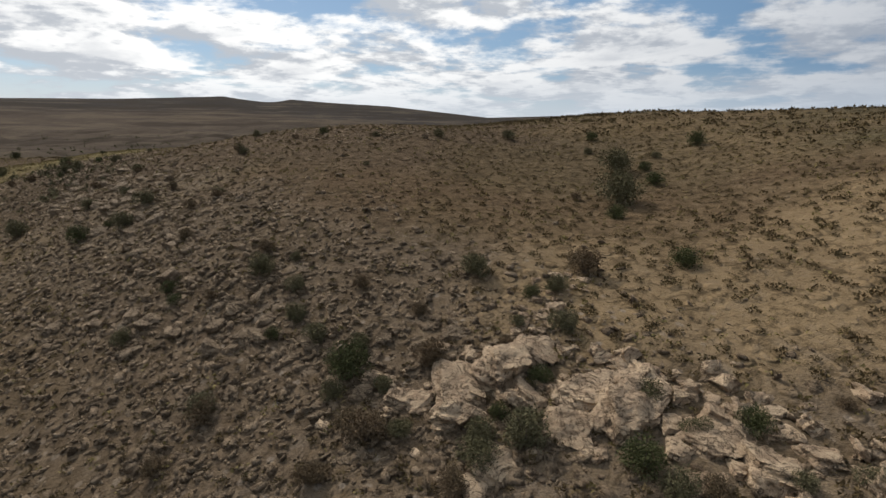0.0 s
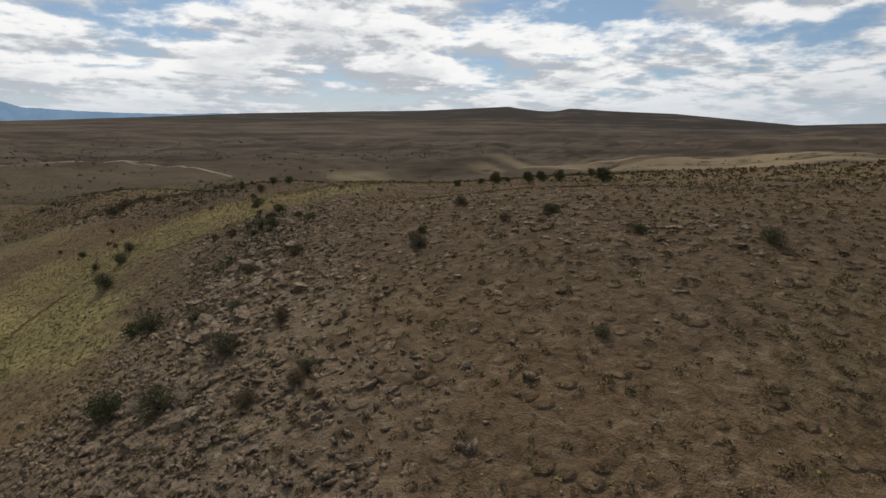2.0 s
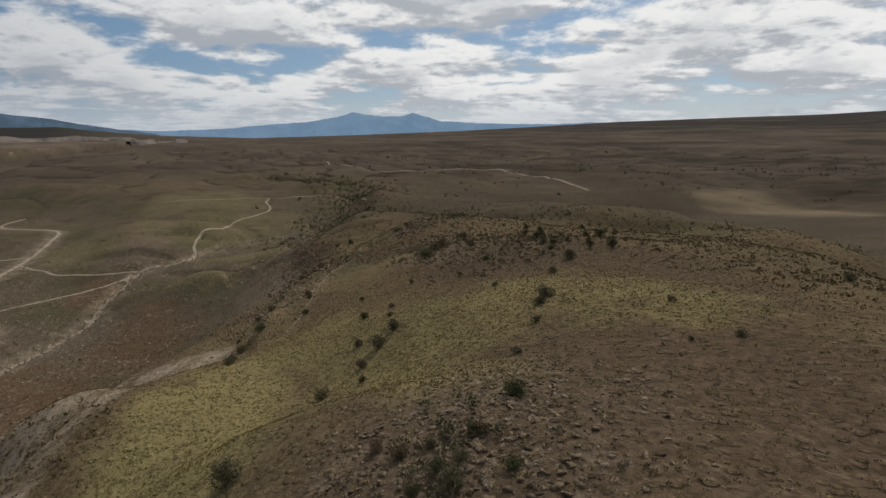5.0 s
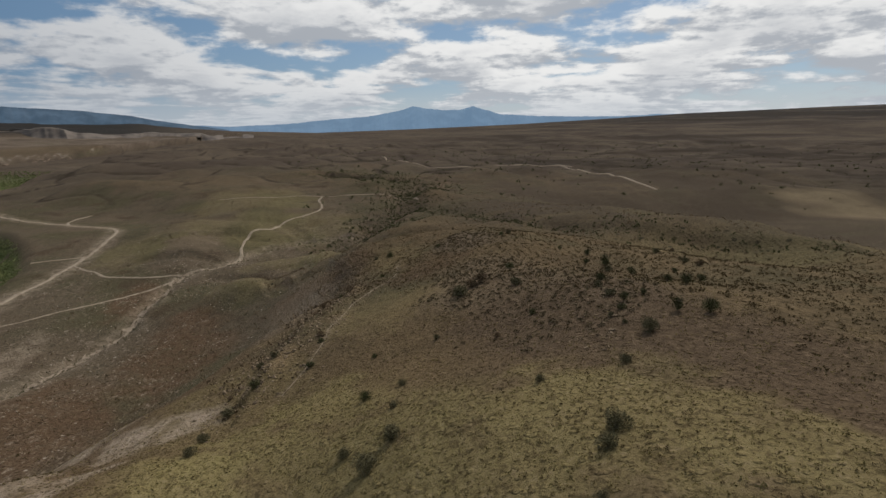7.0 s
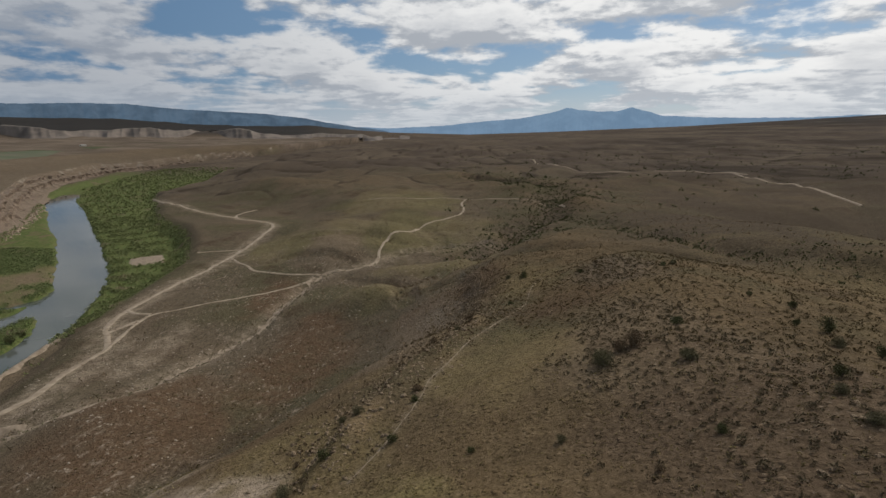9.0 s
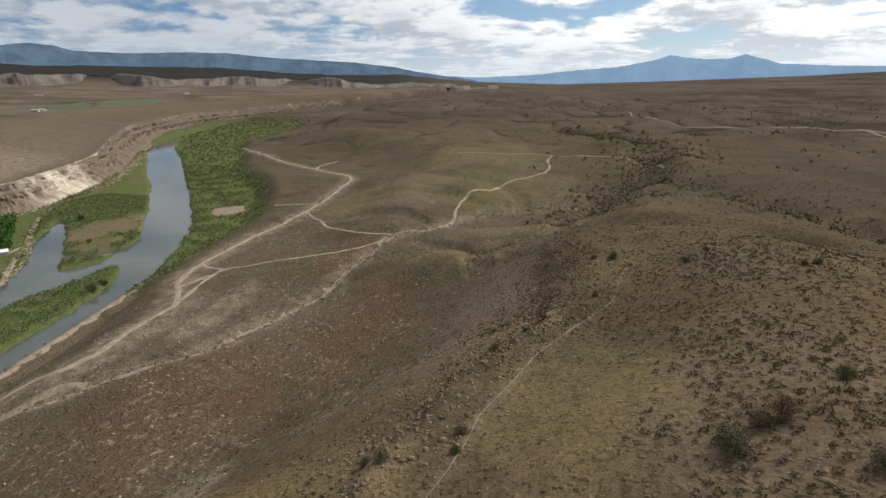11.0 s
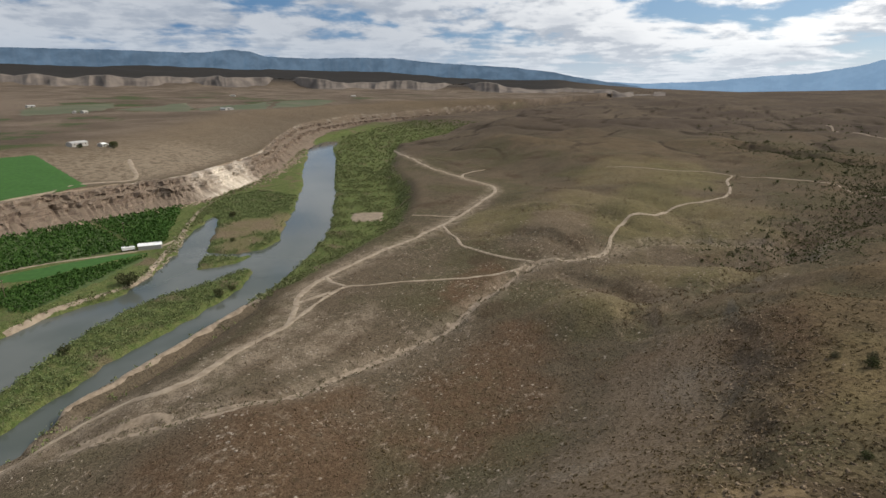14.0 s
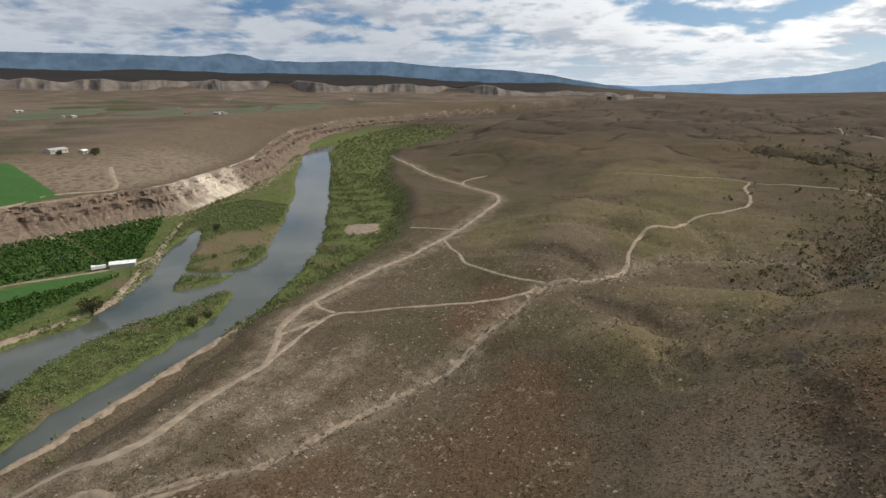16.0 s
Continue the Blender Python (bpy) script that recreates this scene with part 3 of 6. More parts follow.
HEAD_FORMS = ((-179, 110, 1.7, 14), (-179, 190, -5.3, 14), (-196, 0, -3.1, 14), (-196, 20, 1.3, 14), (-196, 80, -2.7, 14), (-196, 160, -3.7, 14), (-196, 180, -4.8, 14), (-196, 220, -3.8, 14), (-215, -5, -2.5, 18), (-215, 20, 2.5, 18), (-215, 45, 1.4, 18), (-215, 70, -3.6, 18), (-215, 145, -1.9, 18), (-237, 32, 2.1, 18), (-237, 58, -1.0, 18), (-237, 108, 2.0, 18), (-237, 158, -5.6, 18), (-237, 208, -4.4, 18), (-258, -30, -1.1, 18), (-258, -5, -0.6, 18), (-258, 20, 1.1, 18), (-258, 45, -0.5, 18),)
KNOLL_FORMS = ((-258, 70, 2.1, 18), (-258, 120, 2.2, 18), (-280, -68, -0.6, 18), (-280, -18, -3.0, 18), (-280, 82, -2.2, 18), (-302, -80, -0.9, 18), (-302, -5, -1.0, 18), (-302, 20, 2.7, 18), (-302, 45, -2.0, 18), (-302, 70, -0.8, 18), (-327, -80, -1.0, 30), (-327, 4, 1.5, 30), (-327, 46, -0.9, 30), (-327, 88, 1.3, 30), (-327, 130, 2.0, 30), (-363, -17, 1.7, 30), (-363, 67, -2.9, 30), (-363, 109, -0.7, 30), (-400, -80, 0.8, 30), (-400, 4, 2.6, 30), (-400, 46, 0.6, 30), (-400, 88, -1.1, 30),)
VALE_FORMS = ((-436, -59, 1.2, 30), (-436, -17, 0.6, 30), (-436, 67, -2.7, 30), (-473, -80, 1.7, 30), (-473, 46, -6.5, 30), (-510, -59, 1.3, 30), (-548, 200, 0.7, 50), (-609, 95, -1.6, 50),)
MOUNDS = OUTCROP_MOUNDS + BENCH_MOUNDS + BROW_MOUNDS + RIDGE_MOUNDS + SPUR_MOUNDS + TOE_MOUNDS + VALLEY_MOUNDS + OUTER_MOUNDS + SLOPE_FORMS + HEAD_FORMS + KNOLL_FORMS + VALE_FORMS
JUNIPERS_A = ((-43.9, 86.7, 1.5), (-43.1, 85.6, 1.3), (-40.5, 87.3, 1.5), (-40.2, 90.8, 2.0), (-38.7, 88.0, 2.4), (-38.0, 89.9, 1.1), (-37.1, 88.5, 1.2), (-34.9, 89.8, 2.1), (-34.1, 92.1, 1.9), (-33.9, 88.1, 2.0), (-33.0, 96.8, 1.4), (-32.0, 87.9, 1.8), (-30.8, 97.9, 1.1), (-29.6, 87.5, 2.2), (-29.1, 98.0, 1.9), (-27.0, 95.1, 1.5), (-23.5, 85.4, 3.2), (-138.8, 115.6, 3.3), (-94.2, 101.8, 2.7), (-108.7, 110.2, 2.6), (-119.3, 121.5, 2.4), (-152.2, 119.4, 2.3), (-153.3, 137.3, 2.3), (-127.3, 113.9, 2.2), (-116.8, 101.8, 2.2), (-112.1, 109.7, 2.2), (-96.1, 99.1, 2.0), (-102.7, 96.7, 2.0), (-130.8, 125.2, 1.8), (-158.8, 116.1, 1.7),)
JUNIPERS_B = ((-141.5, 113.2, 1.7), (-100.3, 94.8, 1.5), (-103.7, 99.9, 1.4), (-111.6, 102.8, 0.7),)
JUNIPERS = JUNIPERS_A + JUNIPERS_B
SHRUBS_A = ((17.4, 50.9, 1.8), (13.1, 47.8, 1.0), (11.3, 43.7, 1.1), (11.1, 39.9, 1.5), (10.2, 15.5, 0.6), (9.3, 44.3, 2.8), (9.3, 12.7, 0.8), (9.1, 55.3, 1.3), (8.6, 24.9, 1.5), (8.0, 49.8, 0.9), (7.9, 35.6, 3.0), (7.3, 14.7, 1.1), (6.9, 32.3, 1.3), (5.2, 36.3, 0.9), (4.8, 15.8, 1.0), (4.1, 13.3, 1.3), (4.0, 23.9, 1.7), (2.7, 19.4, 1.2), (2.6, 22.1, 1.1), (1.6, 16.7, 0.9), (1.6, 21.7, 0.8), (1.1, 14.2, 1.6), (1.0, 53.4, 1.3), (1.0, 19.5, 0.7), (-0.2, 14.4, 1.1), (-0.8, 23.2, 1.4), (-2.0, 17.6, 1.2), (-2.8, 20.2, 0.9), (-3.6, 14.5, 1.5), (-4.8, 17.2, 1.6),)
SHRUBS_B = ((-5.0, 13.1, 0.9), (-5.2, 50.6, 1.2), (-5.5, 22.0, 1.0), (-7.7, 20.3, 0.9), (-8.4, 22.2, 1.0), (-9.3, 24.6, 0.7), (-9.4, 39.8, 0.6), (-9.5, 15.9, 1.1), (-10.1, 13.9, 0.9), (-10.5, 23.6, 1.4), (-10.7, 49.8, 0.8), (-11.2, 25.7, 1.0), (-14.2, 22.5, 0.8), (-15.1, 23.5, 0.9), (-15.5, 20.5, 1.0), (-16.3, 52.2, 1.1), (-16.9, 28.4, 0.8), (-17.9, 34.1, 0.9), (-18.7, 51.1, 0.8), (-21.8, 46.9, 1.1), (-22.4, 47.2, 1.1), (-23.1, 32.2, 1.5), (-23.2, 49.0, 0.7), (-23.3, 38.2, 0.9), (-24.1, 55.1, 1.0), (-25.8, 31.5, 1.5), (-27.6, 39.1, 1.1), (-31.4, 46.4, 0.8), (-34.8, 45.3, 1.1), (-38.0, 40.1, 2.1),)
SHRUBS_C = ((-41.0, 56.8, 1.3), (-41.5, 40.8, 1.7), (-43.9, 58.3, 0.9), (-44.5, 55.8, 1.4), (-45.5, 54.3, 0.8), (-46.3, 57.0, 0.9), (-48.0, 58.6, 1.0), (-48.8, 56.3, 0.8), (-49.3, 54.9, 1.0), (-51.1, 62.2, 1.6), (-51.1, 54.1, 1.0), (-52.4, 80.6, 0.8), (-57.2, 46.6, 2.0), (0.5, 18.2, 0.6), (-0.2, 13.5, 1.3), (2.7, 16.5, 0.7), (5.8, 14.5, 0.9), (4.7, 12.4, 1.1), (7.5, 12.5, 0.8), (5.6, 12.4, 0.9), (-0.9, 12.6, 1.0), (-12.3, 22.2, 0.7), (-24.8, 33.1, 0.7), (-23.8, 35.6, 1.5), (-18.2, 34.9, 0.9), (-19.0, 32.9, 0.9), (-31.9, 46.9, 1.2), (-30.4, 38.7, 1.4), (-46.2, 55.7, 1.2), (-135.4, 89.3, 2.9),)
SHRUBS_D = ((-130.9, 84.3, 2.8), (-231.4, 88.1, 2.5), (-88.1, 63.3, 2.4), (-127.9, 92.7, 2.3), (-234.2, 88.7, 2.2), (-183.4, 70.2, 2.1), (-134.4, 87.1, 2.1), (-124.4, 47.3, 2.1), (-76.6, 79.5, 2.1), (-129.0, 50.7, 2.0), (-143.3, 97.7, 2.0), (-90.2, 65.9, 2.0), (-92.7, 93.4, 2.0), (-168.6, 63.0, 1.9), (-138.4, 53.4, 1.9), (-131.4, 111.8, 1.9), (-236.3, 84.0, 1.9), (-112.9, 45.8, 1.8), (-82.1, 55.4, 1.8), (-185.2, 113.6, 1.7), (-142.7, 61.3, 1.7), (-177.8, 67.5, 1.7), (-106.5, 97.0, 1.6), (-139.9, 134.7, 1.6), (-208.5, 103.5, 1.6), (-66.4, 113.6, 1.6), (-106.6, 45.6, 1.6), (-74.8, 77.8, 1.6), (-135.1, 134.3, 1.6), (-133.3, 84.2, 1.6),)
SHRUBS_E = ((-204.2, 98.8, 1.5), (-170.3, 154.7, 1.5), (-140.5, 50.8, 1.5), (-85.2, 60.5, 1.5), (-128.8, 59.2, 1.5), (-199.5, 80.8, 1.5), (-103.6, 65.0, 1.5), (-112.6, 98.9, 1.4), (-183.9, 111.2, 1.4), (-138.8, 61.2, 1.4), (-92.3, 61.6, 1.4), (-86.9, 86.8, 1.3), (-103.2, 69.2, 1.2), (-143.1, 136.0, 1.2), (-110.5, 88.1, 1.2), (-116.7, 76.6, 1.1), (-131.1, 46.9, 1.0), (-80.7, 59.6, 1.0), (-70.4, 74.8, 1.0), (-87.9, 78.9, 1.0), (-63.6, 69.1, 1.0), (-97.0, 67.2, 1.0), (-99.1, 92.7, 0.9), (-107.3, 82.0, 0.9), (-119.8, 68.2, 0.9), (-96.2, 92.7, 0.8), (-62.4, 83.7, 0.8), (-53.8, 77.6, 0.5),)
HOLLOW_SHRUBS = ((-6.5, 19.0, 1.1), (-5.3, 17.5, 1.2), (-5.1, 16.3, 0.9), (-4.2, 14.9, 1.2), (-2.7, 14.6, 0.9), (-4.7, 13.1, 0.8), (-4.7, 18.4, 0.8), (-2.1, 17.5, 0.8), (-7.9, 20.5, 0.9), (-3.4, 16.4, 0.8), (-8.4, 19.3, 0.7), (-9.6, 16.1, 1.2), (-0.2, 14.1, 0.8), (0.9, 14.3, 1.0), (0.3, 15.2, 0.7))
SHRUBS = SHRUBS_A + SHRUBS_B + SHRUBS_C + SHRUBS_D + SHRUBS_E + HOLLOW_SHRUBS


def smooth(a, b, v):
    u = np.clip((v - a) / (b - a), 0, 1)
    return u * u * (3 - 2 * u)


def along(x, y, line):
    """Distance from a line of points, signed (left of its way positive), and the line's third number where it passes nearest."""
    best, side, third = np.full(np.shape(x), 1e9), np.zeros(np.shape(x)), np.zeros(np.shape(x))
    for a, b in zip(line, line[1:]):
        dx, dy = b[0] - a[0], b[1] - a[1]
        u = np.clip(((x - a[0]) * dx + (y - a[1]) * dy) / (dx * dx + dy * dy), 0, 1)
        px, py = x - a[0] - u * dx, y - a[1] - u * dy
        d = np.hypot(px, py)
        near = d < best
        best = np.where(near, d, best)
        side = np.where(near, np.sign(dx * py - dy * px + 1e-9), side)
        if len(a) > 2:
            third = np.where(near, a[2] + u * (b[2] - a[2]), third)
    return best * side, third


def waves(x, y, size, seed, octaves=4):
    """Soft uneven swell of about one metre, from turned sines."""
    rng, out, gain = np.random.RandomState(seed), 0.0, 1.0
    for _ in range(octaves):
        for _ in range(3):
            turn, phase, stretch = rng.uniform(0, 6.283), rng.uniform(0, 6.283), rng.uniform(0.7, 1.4)
            u = (x * math.cos(turn) + y * math.sin(turn)) * 6.283 / (size * stretch)
            v = (y * math.cos(turn) - x * math.sin(turn)) * 6.283 / (size * stretch)
            out = out + gain * np.sin(u + phase + 1.3 * np.sin(v * 0.61 + phase * 2)) / 3
        size, gain = size / 2.1, gain * 0.5
    return out


def base_height(x, y):
    d, _ = along(x, y, SCARP)
    d = -d
    top = np.where(x > -520, 128 + 0.095 * np.minimum(x + 20, 40), 80.5)
    top = np.maximum(top, 82 + 0 * x)
    wide = 34 + 20 * smooth(-150, -420, x)
    floor = 63.5 + 0 * x
    return floor + (top - floor) * smooth(-wide, wide, d)


def mounds(x, y, hills):
    out = 0.0
    for hx, hy, h, s in hills:
        out = out + h * np.exp(-((x - hx) ** 2 + (y - hy) ** 2) / (2 * s * s))
    return out


def cliff_size(x):
    """Height of the river cliff and how far its slope is drawn out."""
    k = smooth(-540, -860, x)
    return 17.5 + 3.0 * k, 1 + 0.9 * k


def folds(x, y, size, seed):
    """Rounded hills with creased swales between them."""
    return 2.2 * np.abs(waves(x, y, size, seed, 2)) - 0.75


def tables(x, y):
    """Low flat-topped knolls: x, y, half widths and height."""
    return sum(h * np.exp(-((((x - cx) / rx) ** 2 + ((y - cy) / ry) ** 2) ** 1.35)) for cx, cy, rx, ry, h in TABLES)


def height(x, y):
    """Height of the ground at numpy places x, y."""
    x, y = np.asarray(x, float), np.asarray(y, float)
    h = base_height(x, y) + mounds(x, y, MOUNDS)
    # the ridge falls away to a lower plain behind it
    edge = np.interp(x, [a for a, _ in BACK_EDGE], [b for _, b in BACK_EDGE])
    h = h - 27 * smooth(0, 110, y - edge + 6 * waves(x, y, 60, 14, 2)) * smooth(-520, -420, x)
    r, az = np.hypot(x + 70, y - 60), np.degrees(np.arctan2(-(x + 70), y - 60))
    az = np.where(az < -60, az + 360, az)
    # rolling country farther off
    h = h + smooth(380, 800, r) * (6 * waves(x, y, 380, 3, 4) + 3) + mounds(x, y, KNOLLS) + tables(x, y)
    # low ground beside the river, and the plain beyond the cliffs
    side, _ = along(x, y, LOW_EDGE)
    low = smooth(-8, 14, side)
    foot, _ = along(x, y, CLIFF_FOOT)
    up, run = cliff_size(x)
    wall = up * smooth(9 * run, 16 * run, foot)
    plain = 57.2 + 0.4 * waves(x, y, 90, 5, 2) + wall + np.clip(0.12 * (foot - 25), 0, 15) + smooth(200, 700, foot) * 4 * waves(x, y, 500, 8, 3)
    h = h * (1 - low) + plain * low
    # berm of the ditch along the near channel
    b, _ = along(x, y, BERM)
    h = h + 1.8 * np.exp(-(b / 2.2) ** 2) - 1.2 * np.exp(-((b + 5) / 2.0) ** 2)
    for line, deep in ((GULLY, 5.5), (GULLY_ARM, 1.6), (WASH, 1.4), (SIDE_GULLY, 2.5), (BACK_RAVINE, 4.0), *((q, 1.4) for q in SWALES)):
        d, half = along(x, y, line)
        d = np.abs(d) + 1.5 * waves(x, y, 26, 17, 2)
        h = h - deep * smooth(half * 1.6, half * 0.3, d)
    # broken ledge along the flank of the ridge
    b, _ = along(x, y, CRAGS)
    b = b + 2.5 * waves(x, y, 24, 18, 3)
    h = h - 1.0 * np.tanh(b / 1.6) * np.exp(-(b / 13) ** 2)
    hilly = (1 - low) * smooth(63, 72, h)
    h = h + smooth(60, 160, r) * smooth(1600, 900, r) * ((0.25 + 0.3 * hilly) * waves(x, y, 52, 19, 3) + hilly * smooth(540, 800, r) * (1.2 * waves(x, y, 130, 23, 2) + 3.0 * folds(x, y, 210, 29)))
    for line in (MAIN_RIVER, SIDE_CHANNEL, INLET, CUT_CHANNEL):
        d, half = along(x, y, line)
        d = np.abs(d) + 1.4 * waves(x, y, 22, 12, 2)
        cut = smooth(half + 3.0, half - 2.0, d)
        h = h * (1 - cut) + np.minimum(h, WATER - 1.6) * cut
    # far rims under the sky
    rim = np.interp(az, [a for a, _ in RIM], [e for _, e in RIM])
    top = 142 + r * np.tan(np.radians(rim)) + 12 * smooth(93, 106, az) * waves(x, y, 900, 43, 3)
    u = np.clip((r - 900) / 3300, 0, 1)
    wob = u + 0.035 * waves(x, y, 700, 21, 4)
    cliffy = smooth(93, 106, az)
    hills = u ** 1.6 * 0.8 + 0.10 * smooth(0.42, 0.52, wob) + 0.10 * smooth(0.74, 0.84, wob)
    plateau = np.interp(u, (0, 0.33, 0.635, 0.69, 0.73, 0.85, 1), (0, 0.15, 0.34, 0.60, 0.63, 0.78, 1))
    step = hills * (1 - cliffy) + plateau * cliffy
    far = h + (top - h) * np.clip(step, 0, 1) + (11 * waves(x, y, 650, 31, 3) + 7 * folds(x, y, 330, 37)) * smooth(0, 0.15, u) * (1 - u) * (1 - 0.75 * cliffy)
    h = np.where(r > 900, far, h)
    h = h + smooth(900, 400, r) * 0.10 * waves(x, y, 5.0, 41, 3)
    return h


def spaced(stops):
    """Numbers from the first stop on: (until, step) pairs."""
    out = [stops[0]]
    for until, step, grow in stops[1:]:
        while out[-1] < until:
            out.append(out[-1] + step)
            step *= grow
    return np.array(out)


def grid_lines(left, right):
    a = -spaced([-left[0]] + [(-u, s, g) for u, s, g in left[1:]])[::-1]
    return np.concatenate([a[:-1], spaced(right)])


gx = grid_lines([0, (-150, 0.85, 1), (-480, 2.0, 1), (-800, 4.0, 1), (-4700, 6, 1.035)], [0, (25, 0.85, 1), (4000, 1.0, 1.09)])
gy = grid_lines([0, (-330, 2.0, 1), (-520, 4.0, 1), (-4700, 6, 1.045)], [0, (100, 0.85, 1), (200, 2.0, 1), (4700, 3.0, 1.04)])
GX, GY = np.meshgrid(gx, gy)
GZ = height(GX, GY)


def sheet(name, X, Y, Z):
    n, m = X.shape
    me = bpy.data.meshes.new(name)
    k = np.arange(n * m).reshape(n, m)
    quads = np.stack([k[:-1, :-1], k[:-1, 1:], k[1:, 1:], k[1:, :-1]], -1).reshape(-1, 4)
    me.vertices.add(n * m)
    me.vertices.foreach_set("co", np.stack([X, Y, Z], -1).astype(np.float32).ravel())
    me.loops.add(quads.size)
    me.loops.foreach_set("vertex_index", quads.astype(np.int32).ravel())
    me.polygons.add(len(quads))
    me.polygons.foreach_set("loop_start", np.arange(0, quads.size, 4, dtype=np.int32))
    me.polygons.foreach_set("use_smooth", np.ones(len(quads), bool))
    me.update(calc_edges=True)
    me.validate()
    return me


def paint(me, name, values):
    at = me.attributes.new(name, "FLOAT", "POINT")
    at.data.foreach_set("value", np.asarray(values, np.float32).ravel())


def near_line(line, wide, soft):
    d, third = along(GX, GY, line)
    return smooth(wide + soft, wide - soft, np.abs(d) + 0.5 * soft * waves(GX, GY, 3 * soft + 4, 77, 3))


def blot_at(x, y, spots):
    out = np.zeros(np.shape(x))
    for bx, by, rx, ry in spots:
        d = np.hypot((x - bx) / rx, (y - by) / ry) + 0.25 * waves(x, y, 0.8 * max(rx, ry), 55, 3)
        out = np.maximum(out, smooth(1.25, 0.6, d))
    return out


def blot(*spots):
    return blot_at(GX, GY, spots)


MEADOWS = ((-82, 43, 26, 10), (-58, 41, 13, 5), (-98, 47, 13, 6))
HEATH = ((-385, -192, 44, 19), (-350, -170, 16, 10))
GOLDEN = ((-84, 64, 20, 11), (-79, 79, 13, 12), (-65, 84, 12, 8), (-106, 58, 14, 9), (-60, 62, 8, 6))


ground_mesh = sheet("ground", GX, GY, GZ)
ground = tagged(new("ground", ground_mesh), "dry tan desert ground with sparse grass and bare soil", "ground", kind="structure")
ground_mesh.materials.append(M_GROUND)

G_R, G_AZ = np.hypot(GX + 70, GY - 60), np.degrees(np.arctan2(-(GX + 70), GY - 60)) % 360
LOW = smooth(-4, 8, along(GX, GY, LOW_EDGE)[0])
FOOT = along(GX, GY, CLIFF_FOOT)[0]
# blot at (-155, 238): grass, with a patch of sunlight put into its colour
paint(ground_mesh, "green", np.maximum.reduce([blot(*MEADOWS), 0.68 * blot(*GOLDEN), 0.5 * blot((-155, 238, 50, 13)), 0.22 * blot((-150, 75, 20, 13), (-225, 89, 20, 9), (-38, 88, 14, 8)), 0.3 * blot((-312, 28, 26, 15)), 0.3 * blot((-304, 36, 14, 15), (-364, 60, 15, 34)), 0.3 * blot((-126, 46, 22, 12), (-96, 58, 22, 11), (-74, 62, 14, 13), (-80, 76, 9, 10)), 0.3 * blot( (-470, 30, 60, 70), (-430, -45, 40, 25), (-600, 20, 80, 60), (-250, 190, 120, 60))]) * smooth(0.2, 0.9, 1 + 0.5 * waves(GX, GY, 12, 61, 3)))
paint(ground_mesh, "red", np.maximum(blot((-258, 76, 18, 9), (-275, 12, 26, 13), (-245, 14, 36, 20), (-200, -18, 40, 24), (-250, 70, 16, 6), (-262, 60, 8, 16), (-330, -20, 30, 12)), 0.7 * blot((16, 26, 24, 12), (-40, 78, 20, 12), (-20, 62, 22, 10), (-130, 40, 30, 16), (-10, 34, 12, 8), (-180, 90, 12, 10))))
paint(ground_mesh, "pale", np.maximum.reduce([0.4 * near_line(TRAIL, 0.4, 0.4), *(0.5 * near_line(q, 0.35, 0.45) for q in ANIMAL_TRACKS), 1.0 * blot((-126, 38, 6, 9)), 0.9 * blot((-96, 24, 12, 4.5), (-109, 22, 13, 8), (-124, 34, 7, 4), (-136, 26, 9, 6)), 0.5 * blot((-165, 8, 12, 6)), 1.0 * near_line(PALE_WASH, 1.9, 1.0), 0.8 * blot((-101, 25, 9, 4)), 0.55 * near_line(MAIN_ROAD, 6, 4), 0.45 * near_line(WASH, 5, 4), 0.5 * blot((-235, -60, 40, 8), (-265, -45, 30, 6)), 0.65 * smooth(10, 40, FOOT) * smooth(230, 80, FOOT) * smooth(-640, -500, GX) * smooth(-330, -400, GX), 0.3 * smooth(10, 40, FOOT) * smooth(400, 100, FOOT) * smooth(-1700, -1200, GX) * smooth(-400, -500, GX)]))
paint(ground_mesh, "grey", np.maximum.reduce([near_line(BROW_ROCKS, 7, 5), 0.65 * blot((-132, 93, 38, 14)), blot((-250, 58, 22, 13), (-196, 104, 22, 8), (-240, 58, 22, 10), (-215, 55, 22, 8), (-188, 52, 22, 10), (-2, 18, 16, 9), (-430, -10, 30, 18), (-330, 30, 14, 8))]))
paint(ground_mesh, "stony", smooth(95, 72, GZ) * (1 - LOW) * smooth(500, 330, G_R) + 0.4 * near_line(BROW_ROCKS, 12, 6))
paint(ground_mesh, "tufts", np.clip(smooth(30, 90, G_R) * 0.9 + 0.25, 0, 1) * smooth(1400, 700, G_R) * (1 - LOW) * (1 - 0.75 * smooth(95, 75, GZ)) * smooth(24, 55, np.abs(along(GX, GY, ((20, 10), (0, 20), (-25, 45), (-60, 62), (-95, 66), (-130, 58)))[0])))
paint(ground_mesh, "scrub", np.maximum.reduce([near_line(GULLY, 26, 12), near_line(GULLY_ARM, 14, 6), near_line(SIDE_GULLY, 8, 5), *(0.8 * near_line(q, 5, 4) for q in SWALES), 0.4 * smooth(90, 160, G_R) * (1 - LOW)]))
paint(ground_mesh, "lush", LOW * smooth(6, -2, FOOT) * np.maximum(smooth(2, -2, -along(GX, GY, MAIN_RIVER)[0]), smooth(-290, -320, GX)))
paint(ground_mesh, "heath", blot(*HEATH) * LOW)
paint(ground_mesh, "cliff", np.maximum(smooth(-6, 2, FOOT) * smooth(160, 60, FOOT), 0.2 * smooth(110, 75, GZ) * (1 - LOW) * smooth(80, 140, G_R) * smooth(420, 360, G_R)))
